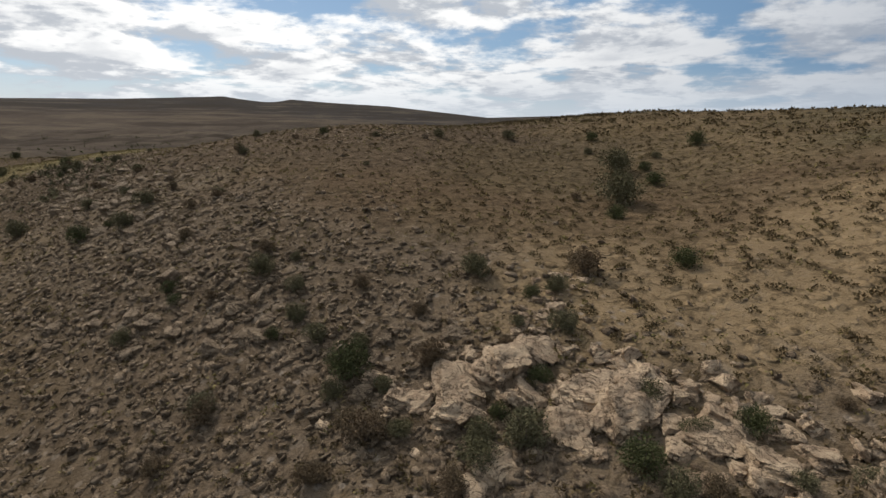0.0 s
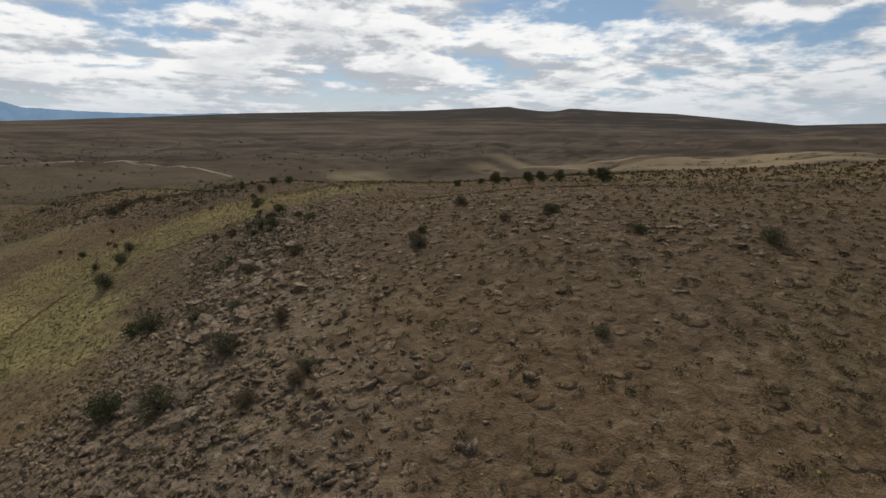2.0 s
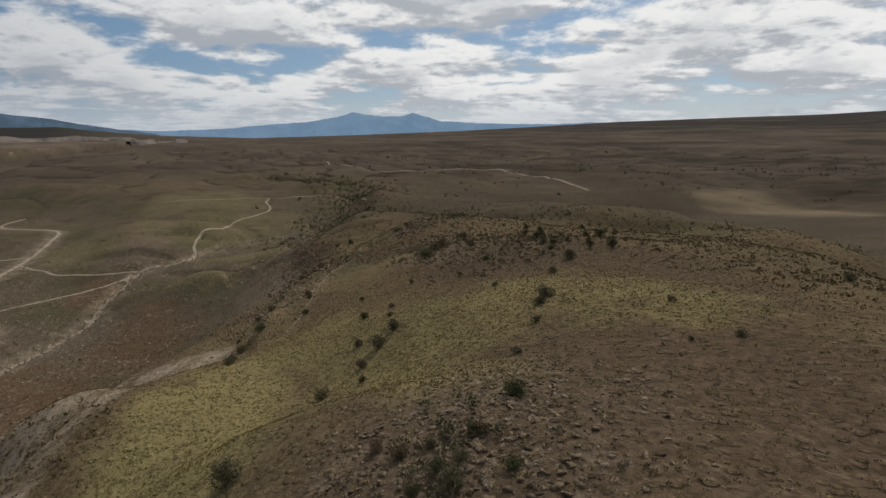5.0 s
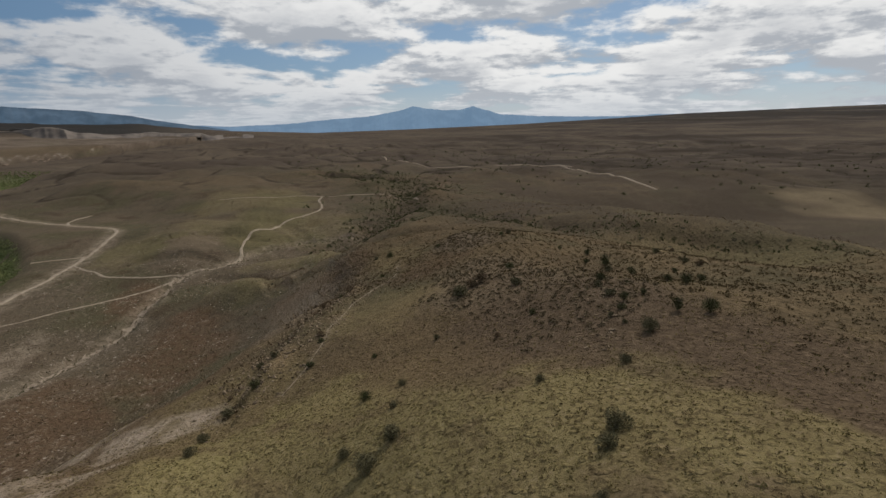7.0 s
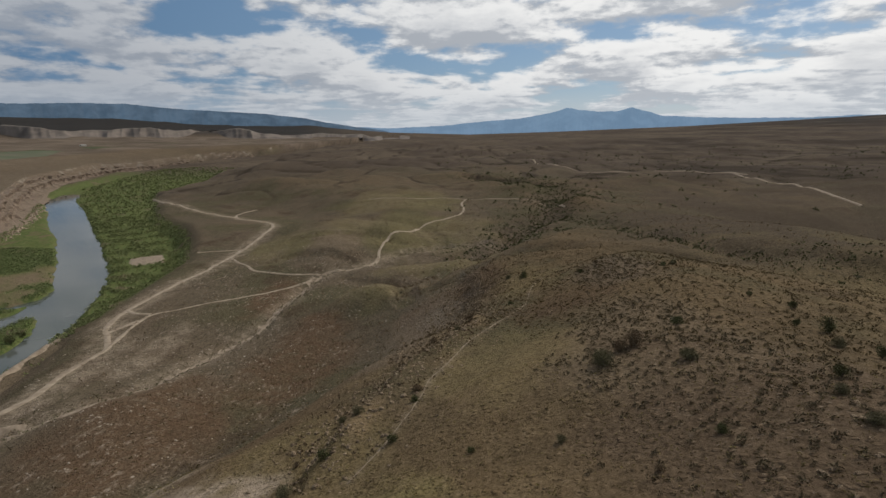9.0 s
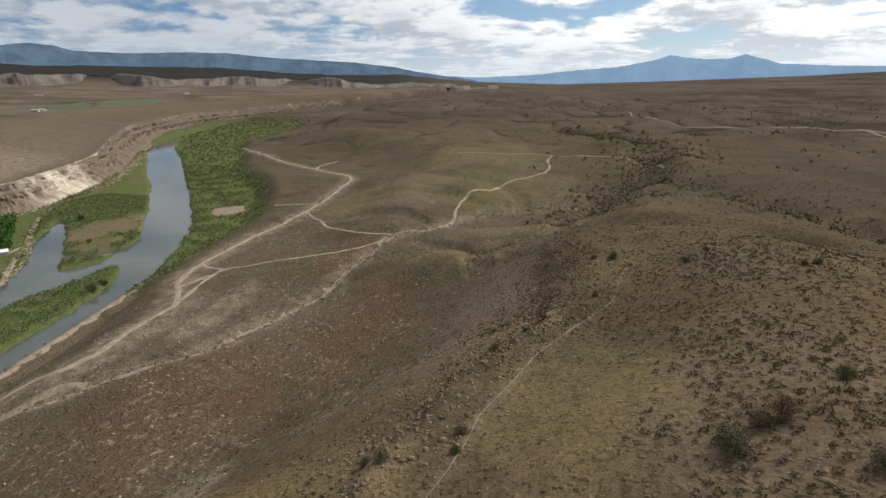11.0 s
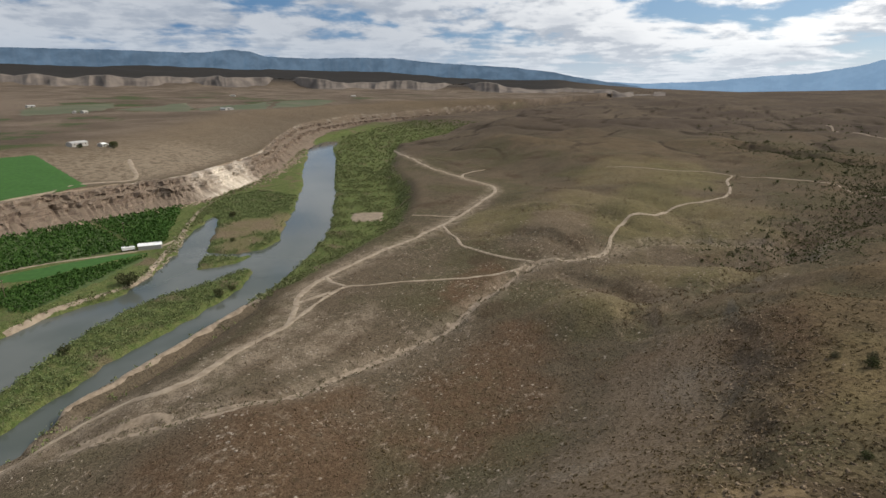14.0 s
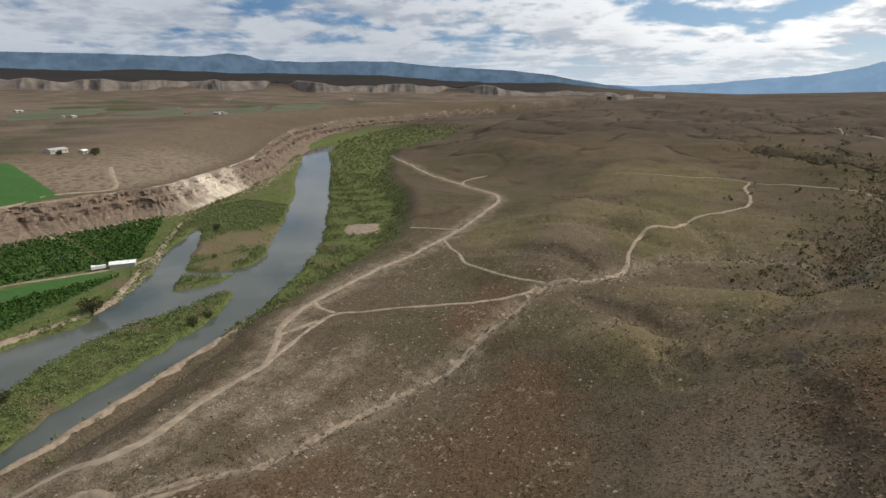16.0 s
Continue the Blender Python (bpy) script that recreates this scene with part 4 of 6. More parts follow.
paint(ground_mesh, "far", np.maximum(smooth(550, 1100, G_R) * (1 - 0.5 * smooth(10, 40, FOOT) * smooth(300, 120, FOOT)), smooth(60, 220, FOOT)) * (1 - LOW * smooth(6, -2, FOOT) * smooth(-1330, -1080, GX)))
paint(ground_mesh, "badland", smooth(60, 220, FOOT) * smooth(3150, 2950, G_R) * smooth(93, 100, G_AZ))
paint(ground_mesh, "crops", smooth(80, 200, FOOT) * smooth(2600, 1500, G_R))
RIM_WOODS = np.interp((G_AZ + 60) % 360, (0, 60, 76, 84, 114), (2300, 2300, 2500, 3050, 3300))
paint(ground_mesh, "forest", np.maximum(smooth(3050, 3200, G_R) * smooth(96, 106, G_AZ) * 0.9, smooth(0, 450, G_R - RIM_WOODS + 160 * waves(GX, GY, 500, 66, 3)) * np.maximum(smooth(66, 54, G_AZ), smooth(280, 300, G_AZ)) * 0.9))
paint(ground_mesh, "umber", np.maximum(blot((-36, 70, 46, 22), (-20, 52, 26, 12), (-95, 92, 40, 16)) * (1 - blot(*MEADOWS)) * (1 - 0.8 * blot(*GOLDEN)), 0.5 * blot((-16, 18, 18, 9))))
paint(ground_mesh, "tan", np.maximum(blot((21, 24, 22, 9), (8, 21, 9, 5)), 0.8 * blot((-185, 69, 8, 5), (-138, 53.5, 6, 3.5))))
# where hills on these bearings are painted darker for the clouds' shade
paint(ground_mesh, "cloud_shade", smooth(110, 240, G_R) * (1 - LOW) * np.maximum(smooth(84, 66, G_AZ), smooth(280, 300, G_AZ)))
paint(ground_mesh, "vale", smooth(98, 74, GZ))
# far grass bands whose pale colour also carries painted sunlight
paint(ground_mesh, "sunlit_straw", np.maximum(blot((-170, 820, 300, 70), (-40, 690, 190, 45), (-300, 960, 260, 40)), 0.8 * blot((-425, 560, 95, 55))))
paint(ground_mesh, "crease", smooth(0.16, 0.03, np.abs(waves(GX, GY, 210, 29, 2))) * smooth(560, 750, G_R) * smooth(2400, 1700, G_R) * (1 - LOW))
paint(ground_mesh, "hills", smooth(45, 110, G_R) * (1 - LOW))


# ---- tools for things
def z_at(x, y):
    return float(height(np.array([x]), np.array([y]))[0])


def mesh_object(name, verts, faces, mat, parent=None, label="", smooth_faces=False):
    me = bpy.data.meshes.new(name)
    me.from_pydata([tuple(v) for v in verts], [], [tuple(f) for f in faces])
    me.materials.append(mat)
    if smooth_faces:
        me.polygons.foreach_set("use_smooth", [True] * len(me.polygons))
    ob = new(name, me)
    if parent:
        ob.parent = parent
    if label:
        ob["label"] = label
    return ob


def part(name, bm, mat, parent=None, label=""):
    me = bpy.data.meshes.new(name)
    bm.to_mesh(me)
    bm.free()
    me.materials.append(mat)
    ob = new(name, me)
    if parent:
        ob.parent = parent
    if label:
        ob["label"] = label
    return ob


def bulk(name, verts, tris, mat):
    """One large mesh of triangles from arrays."""
    me = bpy.data.meshes.new(name)
    me.vertices.add(len(verts))
    me.vertices.foreach_set("co", np.asarray(verts, np.float32).ravel())
    me.loops.add(tris.size)
    me.loops.foreach_set("vertex_index", tris.astype(np.int32).ravel())
    me.polygons.add(len(tris))
    me.polygons.foreach_set("loop_start", np.arange(0, tris.size, 3, dtype=np.int32))
    me.update(calc_edges=True)
    me.materials.append(mat)
    return new(name, me)


def curved(line, step):
    """A smooth line (Catmull-Rom) through the points, every step metres."""
    p = np.array([q[:2] for q in line], float)
    p = np.vstack([2 * p[0] - p[1], p, 2 * p[-1] - p[-2]])
    out = []
    for a, b, c, d in zip(p, p[1:], p[2:], p[3:]):
        n = max(2, int(np.hypot(*(c - b)) / step))
        for u in np.arange(n) / n:
            out.append(0.5 * (2 * b + (c - a) * u + (2 * a - 5 * b + 4 * c - d) * u * u + (3 * b - a - 3 * c + d) * u ** 3))
    out.append(p[-2])
    return np.array(out)


def ribbon(name, line, width, mat, label, category, lift=0.12, step=1.6, ragged=0.25, across=4, seed=1):
    """A strip of ground along a line, with uneven edges."""
    c = curved(line, step)
    side = np.gradient(c, axis=0)
    side = np.stack([-side[:, 1], side[:, 0]], 1) / np.maximum(np.hypot(side[:, 0], side[:, 1]), 1e-6)[:, None]
    rng = np.random.RandomState(seed)
    n = len(c)

    def wander():
        w = rng.normal(0, 1, n + 8)
        return np.convolve(w, np.ones(5) / 5, "same")[4:-4] * 1.6

    left, right = width / 2 * (1 + ragged * wander()), width / 2 * (1 + ragged * wander())
    u = np.linspace(0, 1, across + 1)
    off = -right[:, None] + (left + right)[:, None] * u
    X, Y = c[:, :1] + side[:, :1] * off, c[:, 1:] + side[:, 1:] * off
    Z = height(X, Y) + lift
    Z[:, 0] -= lift + 0.1
    Z[:, -1] -= lift + 0.1
    me = sheet(name, X, Y, Z)
    me.materials.append(mat)
    return tagged(new(name, me), label, category, kind="structure")


def patch(name, corners, mat, label, category, step=2.5, lift=0.12, ragged=1.0):
    """A draped sheet between four corners, in turn."""
    a, b, c, d = (np.array(q, float) for q in corners)
    n = max(3, int(np.hypot(*(b - a)) / step))
    m = max(3, int(np.hypot(*(d - a)) / step))
    u, v = np.meshgrid(np.linspace(0, 1, n), np.linspace(0, 1, m))
    P = [(a[k] * (1 - u) + b[k] * u) * (1 - v) + (d[k] * (1 - u) + c[k] * u) * v for k in (0, 1)]
    rim = np.maximum(np.abs(u - 0.5), np.abs(v - 0.5)) > 0.499
    X = P[0] + ragged * waves(P[0], P[1], 9, 71, 2) * rim
    Y = P[1] + ragged * waves(P[0], P[1], 9, 72, 2) * rim
    me = sheet(name, X, Y, height(X, Y) + np.where(rim, -0.1, lift))
    me.materials.append(mat)
    return tagged(new(name, me), label, category, kind="structure")


# ---- water
me = bpy.data.meshes.new("water")
me.from_pydata([(-120, -20, WATER), (-120, -330, WATER), (-1250, -700, WATER), (-1250, -330, WATER), (-500, -60, WATER)], [], [(0, 4, 3, 2, 1)])
me.materials.append(M_WATER)
water = tagged(new("water", me), "calm grey-green river water", "water", kind="structure")

# ---- roads
ribbon("road", MAIN_ROAD, 3.2, M_ROAD, "pale unpaved dirt road beside the river", "dirt road", 0.16, seed=2)
ribbon("road", HILL_ROAD, 2.2, M_ROAD, "pale unpaved dirt road climbing into the hills", "dirt road", 0.20, seed=3)
ribbon("road", ((-413, -75), (-400, -65), (-391, -56), (-381, -49), (-374, -38), (-369, -27), (-364, -15), (-362, -5)), 2.0, M_ROAD, "narrow dirt track joining two dirt roads", "dirt track", 0.22, seed=4)
ribbon("road", ((-314, -85), (-310, -78), (-308, -70)), 2.4, M_ROAD, "short dirt link between two dirt roads", "dirt track", 0.22, seed=5)
ribbon("road", ((-284, -76), (-290, -74), (-299, -71)), 2.4, M_ROAD, "short dirt link between two dirt roads", "dirt track", 0.24, seed=6)
ribbon("road", ((-434, -73), (-431, -88), (-428, -103)), 1.8, M_ROAD, "narrow dirt track to the river flat", "dirt track", 0.22, seed=7)
ribbon("road", ((-580, -134), (-600, -142), (-616, -142), (-635, -134)), 2.6, M_ROAD, "short dirt spur off the river road", "dirt track", 0.24, seed=17)
ribbon("road", ((-626, 81), (-613, 102), (-595, 131), (-556, 150), (-500, 156)), 2.2, M_WASH, "faint dirt track running into the gully", "dirt track", 0.24, 3, seed=18)
ribbon("road", ((-626, 81), (-635, 61), (-625, 31), (-624, -17)), 2.0, M_WASH, "faint dirt track over the hills", "dirt track", 0.24, 3, seed=19)
ribbon("wash", WASH[:11], 3.6, M_WASH, "dry gravel wash with pale stones", "dry wash", 0.10, 1.3, 0.45, seed=8)
ribbon("wash", ((-195, -66), (-205, -56), (-208, -46), (-214, -39), (-222, -36)), 4.0, M_WASH, "dry gravel wash with pale stones", "dry wash", 0.12, 1.3, 0.5, seed=9)
ribbon("trail", TRAIL, 0.2, M_WASH, "thin pale footpath along the slope", "footpath", 0.07, 0.8, 0.5, 3, 10)
ribbon("road", ((-225, -158), (-244, -163), (-272, -163), (-289, -169), (-300, -177), (-327, -198), (-351, -217), (-393, -252), (-422, -270), (-450, -285)), 3.2, M_ROAD, "pale farm track along the far bank", "farm track", 0.16, seed=11)
ribbon("road", ((-240, -236), (-277, -226), (-304, -213), (-322, -205), (-338, -208)), 3.0, M_ROAD, "pale farm track between green fields", "farm track", 0.2, seed=12)
ribbon("road", ((-240, -330), (-320, -318), (-365, -330), (-400, -322), (-420, -350), (-440, -380)), 4.0, M_ROAD, "dusty farm road on the plain above the cliffs", "farm road", 0.3, 4, seed=13)
ribbon("road", ((-840, 475), (-895, 446), (-930, 300), (-1037, 249), (-1290, 242)), 4.0, M_WASH, "far dirt road over the hills", "dirt road", 0.8, 8, seed=14)
ribbon("road", ((-520, 400), (-640, 430), (-760, 455), (-890, 471)), 4.0, M_WASH, "far dirt road over the hills", "dirt road", 0.8, 8, seed=15)
ribbon("wash", ((-160, -79), (-204, -87), (-221, -89), (-248, -93), (-278, -97), (-292, -101)), 3.4, M_WASH, "bare earth bank of a ditch beside the river", "earth bank", 0.1, 1.3, 0.3, seed=16)
patch("mudflat", ((-444, -160), (-458, -142), (-432, -126), (-420, -144)), M_WASH, "drying grey mud pond among willows", "mud pond", 2.0, 0.15)

# ---- fields
patch("field", ((-300, -430), (-395, -430), (-366, -322), (-300, -312)), M_CROP, "deep green crop field on the plain", "crop field", 4, 0.35)
patch("field", ((-240, -232), (-304, -211), (-316, -199), (-262, -206)), M_CROP, "smooth green crop strip", "crop field", 2.5, 0.2)
patch("field", ((-240, -300), (-345, -298), (-318, -212), (-240, -234)), M_TURF, "grassy orchard floor", "orchard floor", 4, 0.15)
patch("field", ((-318, -212), (-345, -296), (-412, -282), (-332, -209)), M_TURF, "grassy orchard floor", "orchard floor", 4, 0.18)
patch("field", ((-235, -206), (-268, -203), (-318, -194), (-236, -166)), M_TURF, "grassy orchard floor", "orchard floor", 4, 0.15)


# ---- cliffs above the far bank
def river_cliff():
    c = curved(CLIFF_FOOT, 1.8)
    side = np.gradient(c, axis=0)
    side = np.stack([-side[:, 1], side[:, 0]], 1) / np.hypot(side[:, 0], side[:, 1])[:, None]
    ground_z = height(c[:, 0] - 9 * side[:, 0], c[:, 1] - 9 * side[:, 1])
    tall, run = cliff_size(c[:, 0])
    tall = tall - 0.2 + np.clip(1.2 * waves(c[:, 0], c[:, 1], 70, 207, 3), -2, 0.6)
    rows = ((-8, -0.04), (-4, 0.10), (0, 0.22), (3, 0.34), (4.2, 0.45), (4.6, 0.56), (4.9, 0.66), (6.0, 0.69), (9.0, 0.74), (9.6, 0.82), (10, 0.90), (10.6, 0.965), (13, 0.985), (20, 0.99))
    X, Y, Z = [], [], []
    along_m = np.cumsum(np.r_[0, np.hypot(*np.diff(c, axis=0).T)])
    for k, (d, up) in enumerate(rows):
        bay = 2.6 * waves(along_m, 0 * along_m, 38, 201, 3) + 1.5 * waves(along_m, 0 * along_m + 5.1 * k, 6, 203, 3)
        block = 1.3 * np.round(1.6 * waves(along_m, 0 * along_m + 0.7 * (k // 3), 16, 206, 3)) / 1.6
        dd = d * run + ((bay + block) * run ** 0.5 if 1 < k < 13 else 0.4 * bay)
        dd = dd + (run - 1) * 5 * np.abs(waves(along_m, 0 * along_m + 0.6 * k, 34, 208, 3)) * (2 < k < 12)
        px, py = c[:, 0] + side[:, 0] * dd, c[:, 1] + side[:, 1] * dd
        X.append(px)
        Y.append(py)
        Z.append(57.0 + tall * up + (0.7 * waves(along_m, 0 * along_m + 4 * k, 9, 204, 3) if k < 13 else -1.0))
    me = sheet("cliff", np.array(X), np.array(Y), np.array(Z))
    w = np.exp(-((np.array(X) + 478) / 44) ** 4) * np.clip(0.95 + waves(np.array(X), np.array(Y), 40, 205, 3), 0, 1)
    paint(me, "white", w)
    me.polygons.foreach_set("use_smooth", np.zeros(len(me.polygons), bool))
    me.materials.append(M_FACE)
    return tagged(new("cliff", me), "layered tan and white cliff above the river", "cliff", kind="structure")


river_cliff()


# ---- mountains far away
def ridge_line(name, profile, r, foot, mat, label, jag, seed):
    """A far range: a crest of heights by bearing, with slopes before and behind it."""
    az = np.arange(profile[0][0], profile[-1][0], 0.12)
    e = np.interp(az, [p[0] for p in profile], [p[1] for p in profile])
    rng = np.random.RandomState(seed)
    rough = sum(np.convolve(rng.normal(0, 1, len(az) + 60), np.ones(w) / w, "same")[30:-30] * g for w, g in ((3, 0.35), (9, 0.8), (25, 1.4)))
    e = e + jag * rough
    a = np.radians(az)
    rows = []
    for k, (dr, part_up) in enumerate(((-420, 0.0), (-260, 0.45), (-120, 0.75), (0, 1.0), (150, 0.6))):
        rr = r + dr + 25 * np.convolve(rng.normal(0, 1, len(az)), np.ones(5) / 5, "same")
        top = 142 + r * np.tan(np.radians(e))
        z = foot + (top - foot) * part_up * (1 + (0.06 * rough if 0 < k < 3 else 0))
        rows.append(np.stack([-70 - rr * np.sin(a), 60 + rr * np.cos(a), z], -1))
    R = np.array(rows)
    me = sheet(name, R[..., 0], R[..., 1], R[..., 2])
    me.materials.append(mat)
    return tagged(new(name, me), label, "mountain", kind="structure")


# backdrop crests; their haze is in the glowing material, not in any air
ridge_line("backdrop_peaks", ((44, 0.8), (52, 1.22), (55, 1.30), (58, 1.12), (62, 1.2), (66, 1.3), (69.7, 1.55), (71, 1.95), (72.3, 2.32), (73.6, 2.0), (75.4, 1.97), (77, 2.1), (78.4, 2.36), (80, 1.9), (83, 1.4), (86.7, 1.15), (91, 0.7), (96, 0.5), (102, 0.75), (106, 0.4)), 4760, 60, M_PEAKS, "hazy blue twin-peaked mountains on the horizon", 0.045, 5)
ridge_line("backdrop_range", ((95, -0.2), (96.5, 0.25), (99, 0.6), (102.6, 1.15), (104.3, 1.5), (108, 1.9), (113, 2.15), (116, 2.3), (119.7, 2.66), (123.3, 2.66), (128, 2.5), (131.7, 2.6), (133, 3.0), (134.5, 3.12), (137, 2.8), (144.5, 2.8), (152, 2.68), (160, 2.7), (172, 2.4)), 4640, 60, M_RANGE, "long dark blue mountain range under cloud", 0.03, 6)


# ---- pale bluffs at the edge of the far plain
def bluffs():
    az = np.arange(94, 176, 0.05)
    m = np.radians(az) * 3000
    o = 0 * m
    rows = ((-60, -0.15), (-30, 0.02), (-12, 0.12), (8, 0.34), (24, 0.58), (44, 0.68), (56, 0.90), (80, 1.0), (120, 1.02), (200, 0.95))
    lines = []
    for k, (d, up) in enumerate(rows):
        bay = 110 * waves(m, o, 420, 301, 3) + 34 * np.abs(waves(m, o + 3.0 * k, 190, 302, 3)) + 4 * waves(m, o + 5 * k, 45, 303, 2)
        r = 3000 + d + bay * (1 if k < 8 else 0.6)
        a = np.radians(az)
        X, Y = -70 - r * np.sin(a), 60 + r * np.cos(a)
        foot_z = height(-70 - 2930 * np.sin(a), 60 + 2930 * np.cos(a)) - 2
        tall = height(-70 - 3280 * np.sin(a), 60 + 3280 * np.cos(a)) + 2 + 13 * waves(m, o, 380, 304, 4) - foot_z
        lines.append(np.stack([X, Y, foot_z + tall * up], -1))
    R = np.array(lines)
    me = sheet("bluffs", R[..., 0], R[..., 1], R[..., 2])
    me.materials.append(M_BLUFF)
    return tagged(new("bluffs", me), "pale eroded bluffs along the far edge of the plain", "bluffs", kind="structure")


bluffs()


# ---- plants
def leaf_cloud(rng, lobes, count, size, lean=0.6):
    """Small leaves scattered through lobes (x, y, z, r) of a crown: verts and triangles."""
    w = np.array([q[3] ** 2 for q in lobes])
    pick = rng.choice(len(lobes), count, p=w / w.sum())
    L = np.array(lobes)[pick]
    d = rng.normal(0, 1, (count, 3))
    d /= np.linalg.norm(d, axis=1)[:, None]
    c = L[:, :3] + d * (L[:, 3] * rng.uniform(0.45, 1.05, count) ** 0.7)[:, None]
    c[:, 2] = np.maximum(c[:, 2], 0.02)
    t = d + rng.normal(0, lean, (count, 3))
    t /= np.linalg.norm(t, axis=1)[:, None]
    s = np.cross(t, rng.normal(0, 1, (count, 3)))
    s /= np.linalg.norm(s, axis=1)[:, None]
    k = size * rng.uniform(0.6, 1.4, count)[:, None]
    v = np.stack([c - s * k * 0.45, c + s * k * 0.45, c + t * k], 1).reshape(-1, 3)
    return v, np.arange(count * 3).reshape(-1, 3)


def stems(rng, count, tall, spread, thick):
    v, f = [], []
    for _ in range(count):
        a, lean = rng.uniform(0, 6.283), rng.uniform(0.2, 1.0) * spread
        top = np.array([math.cos(a) * lean, math.sin(a) * lean, tall * rng.uniform(0.6, 1.0)])
        mid = top * np.array([0.35, 0.35, 0.5]) + rng.normal(0, 0.03, 3)
        for p, q, w0, w1 in (((0, 0, -0.05), mid, thick, thick * 0.7), (mid, top, thick * 0.7, thick * 0.25)):
            n = len(v)
            for c, w in ((p, w0), (q, w1)):
                for k in range(3):
                    v.append((c[0] + w * math.cos(k * 2.1 + a), c[1] + w * math.sin(k * 2.1 + a), c[2]))
            for k in range(3):
                j = (k + 1) % 3
                f.append((n + k, n + j, n + 3 + j, n + 3 + k))
    return v, f


def shrub_kind(name, seed, mat, lobes, leaves, size, tall, spread, label, category):
    """One shrub of unit width: woody stems and a crown of small leaves, far below the ground until copied."""
    rng = np.random.RandomState(seed)
    base = new(name)
    v, f = stems(rng, 9, tall, spread, 0.022)
    mesh_object("trunk", v, f, M_TWIG, base)
    v, t = leaf_cloud(rng, lobes, leaves, size)
    crown = bulk("crown", v, t, mat)
    crown.parent = base
    return tagged(base, label, category)


def lumps(seed, n, wide, tall):
    rng = np.random.RandomState(seed)
    out = []
    for k in range(n):
        a, r = rng.uniform(0, 6.283), wide * rng.uniform(0.1, 0.62)
        s = rng.uniform(0.16, 0.27)
        out.append((math.cos(a) * r * 0.5, math.sin(a) * r * 0.5, max(0.1, tall * rng.uniform(0.25, 0.8) * (1 - 0.3 * r)), s))
    return out


SAGE = [shrub_kind("sagebrush", 10 + k, (M_SAGE, M_BROWN, M_GREEN, M_SAGE)[k], lumps(20 + k, 14, 0.9, 0.62), 3000, 0.033, 0.55, 0.42, ("grey-green sagebrush shrub on dry stony ground", "brown twiggy desert shrub with few leaves", "dark green rounded desert shrub", "low grey-green sagebrush, ragged and open")[k], "shrub") for k in range(4)]
TREES = [shrub_kind("juniper", 40 + k, M_JUNIPER, lumps(50 + k, 15, 0.85, (0.85, 1.05, 0.7)[k]), 2600, 0.036, (0.8, 1.0, 0.65)[k], 0.35, ("dark green rounded juniper bush on the ridge", "tall dark green juniper on the ridge", "low spreading dark green juniper")[k], "juniper") for k in range(3)]

rng = np.random.RandomState(4)
for kinds, places, group in ((TREES, JUNIPERS, "junipers on the ridge"), (SAGE, SHRUBS, "shrubs over the slopes")):
    P = np.array(places)
    Z = height(P[:, 0], P[:, 1])
    for (x, y, d), z in zip(places, Z):
        kind = kinds[rng.randint(len(kinds))]
        m = Matrix.LocRotScale((x, y, float(z) - 0.04), Euler((0, 0, rng.uniform(0, 6.28))), None)
        ob = copy_thing(kind, m)
        d = d * (0.85 if kinds is TREES else 1.15)
        ob.scale = (d, d, d * rng.uniform(0.85, 1.05))
        ob["group"] = group
for kind in SAGE + TREES:
    for ob in list(kind.children) + [kind]:
        bpy.data.objects.remove(ob)


# ---- grass and scrub that nobody could count
def strewn(seed, count, x0, x1, y0, y1, keep):
    r = np.random.RandomState(seed)
    X, Y = r.uniform(x0, x1, count), r.uniform(y0, y1, count)
    ok = r.uniform(0, 1, count) < keep(X, Y)
    return X[ok], Y[ok]


def spread(seed, step, x0, x1, y0, y1, keep):
    """Places about one step apart, shaken from an even spread."""
    r = np.random.RandomState(seed)
    X, Y = np.meshgrid(np.arange(x0, x1, step), np.arange(y0, y1, step))
    X, Y = (X + r.normal(0, 0.3 * step, X.shape)).ravel(), (Y + r.normal(0, 0.3 * step, Y.shape)).ravel()
    ok = r.uniform(0, 1, len(X)) < keep(X, Y)
    return X[ok], Y[ok]


def from_walk(X, Y):
    return np.abs(along(X, Y, ((0, 0), (-5, 25), (-25, 48), (-60, 64), (-95, 68), (-130, 58), (-152, 47)))[0])


def patchy(X, Y, size, seed):
    return np.clip(0.55 + 0.7 * waves(X, Y, size, seed, 3), 0, 1)


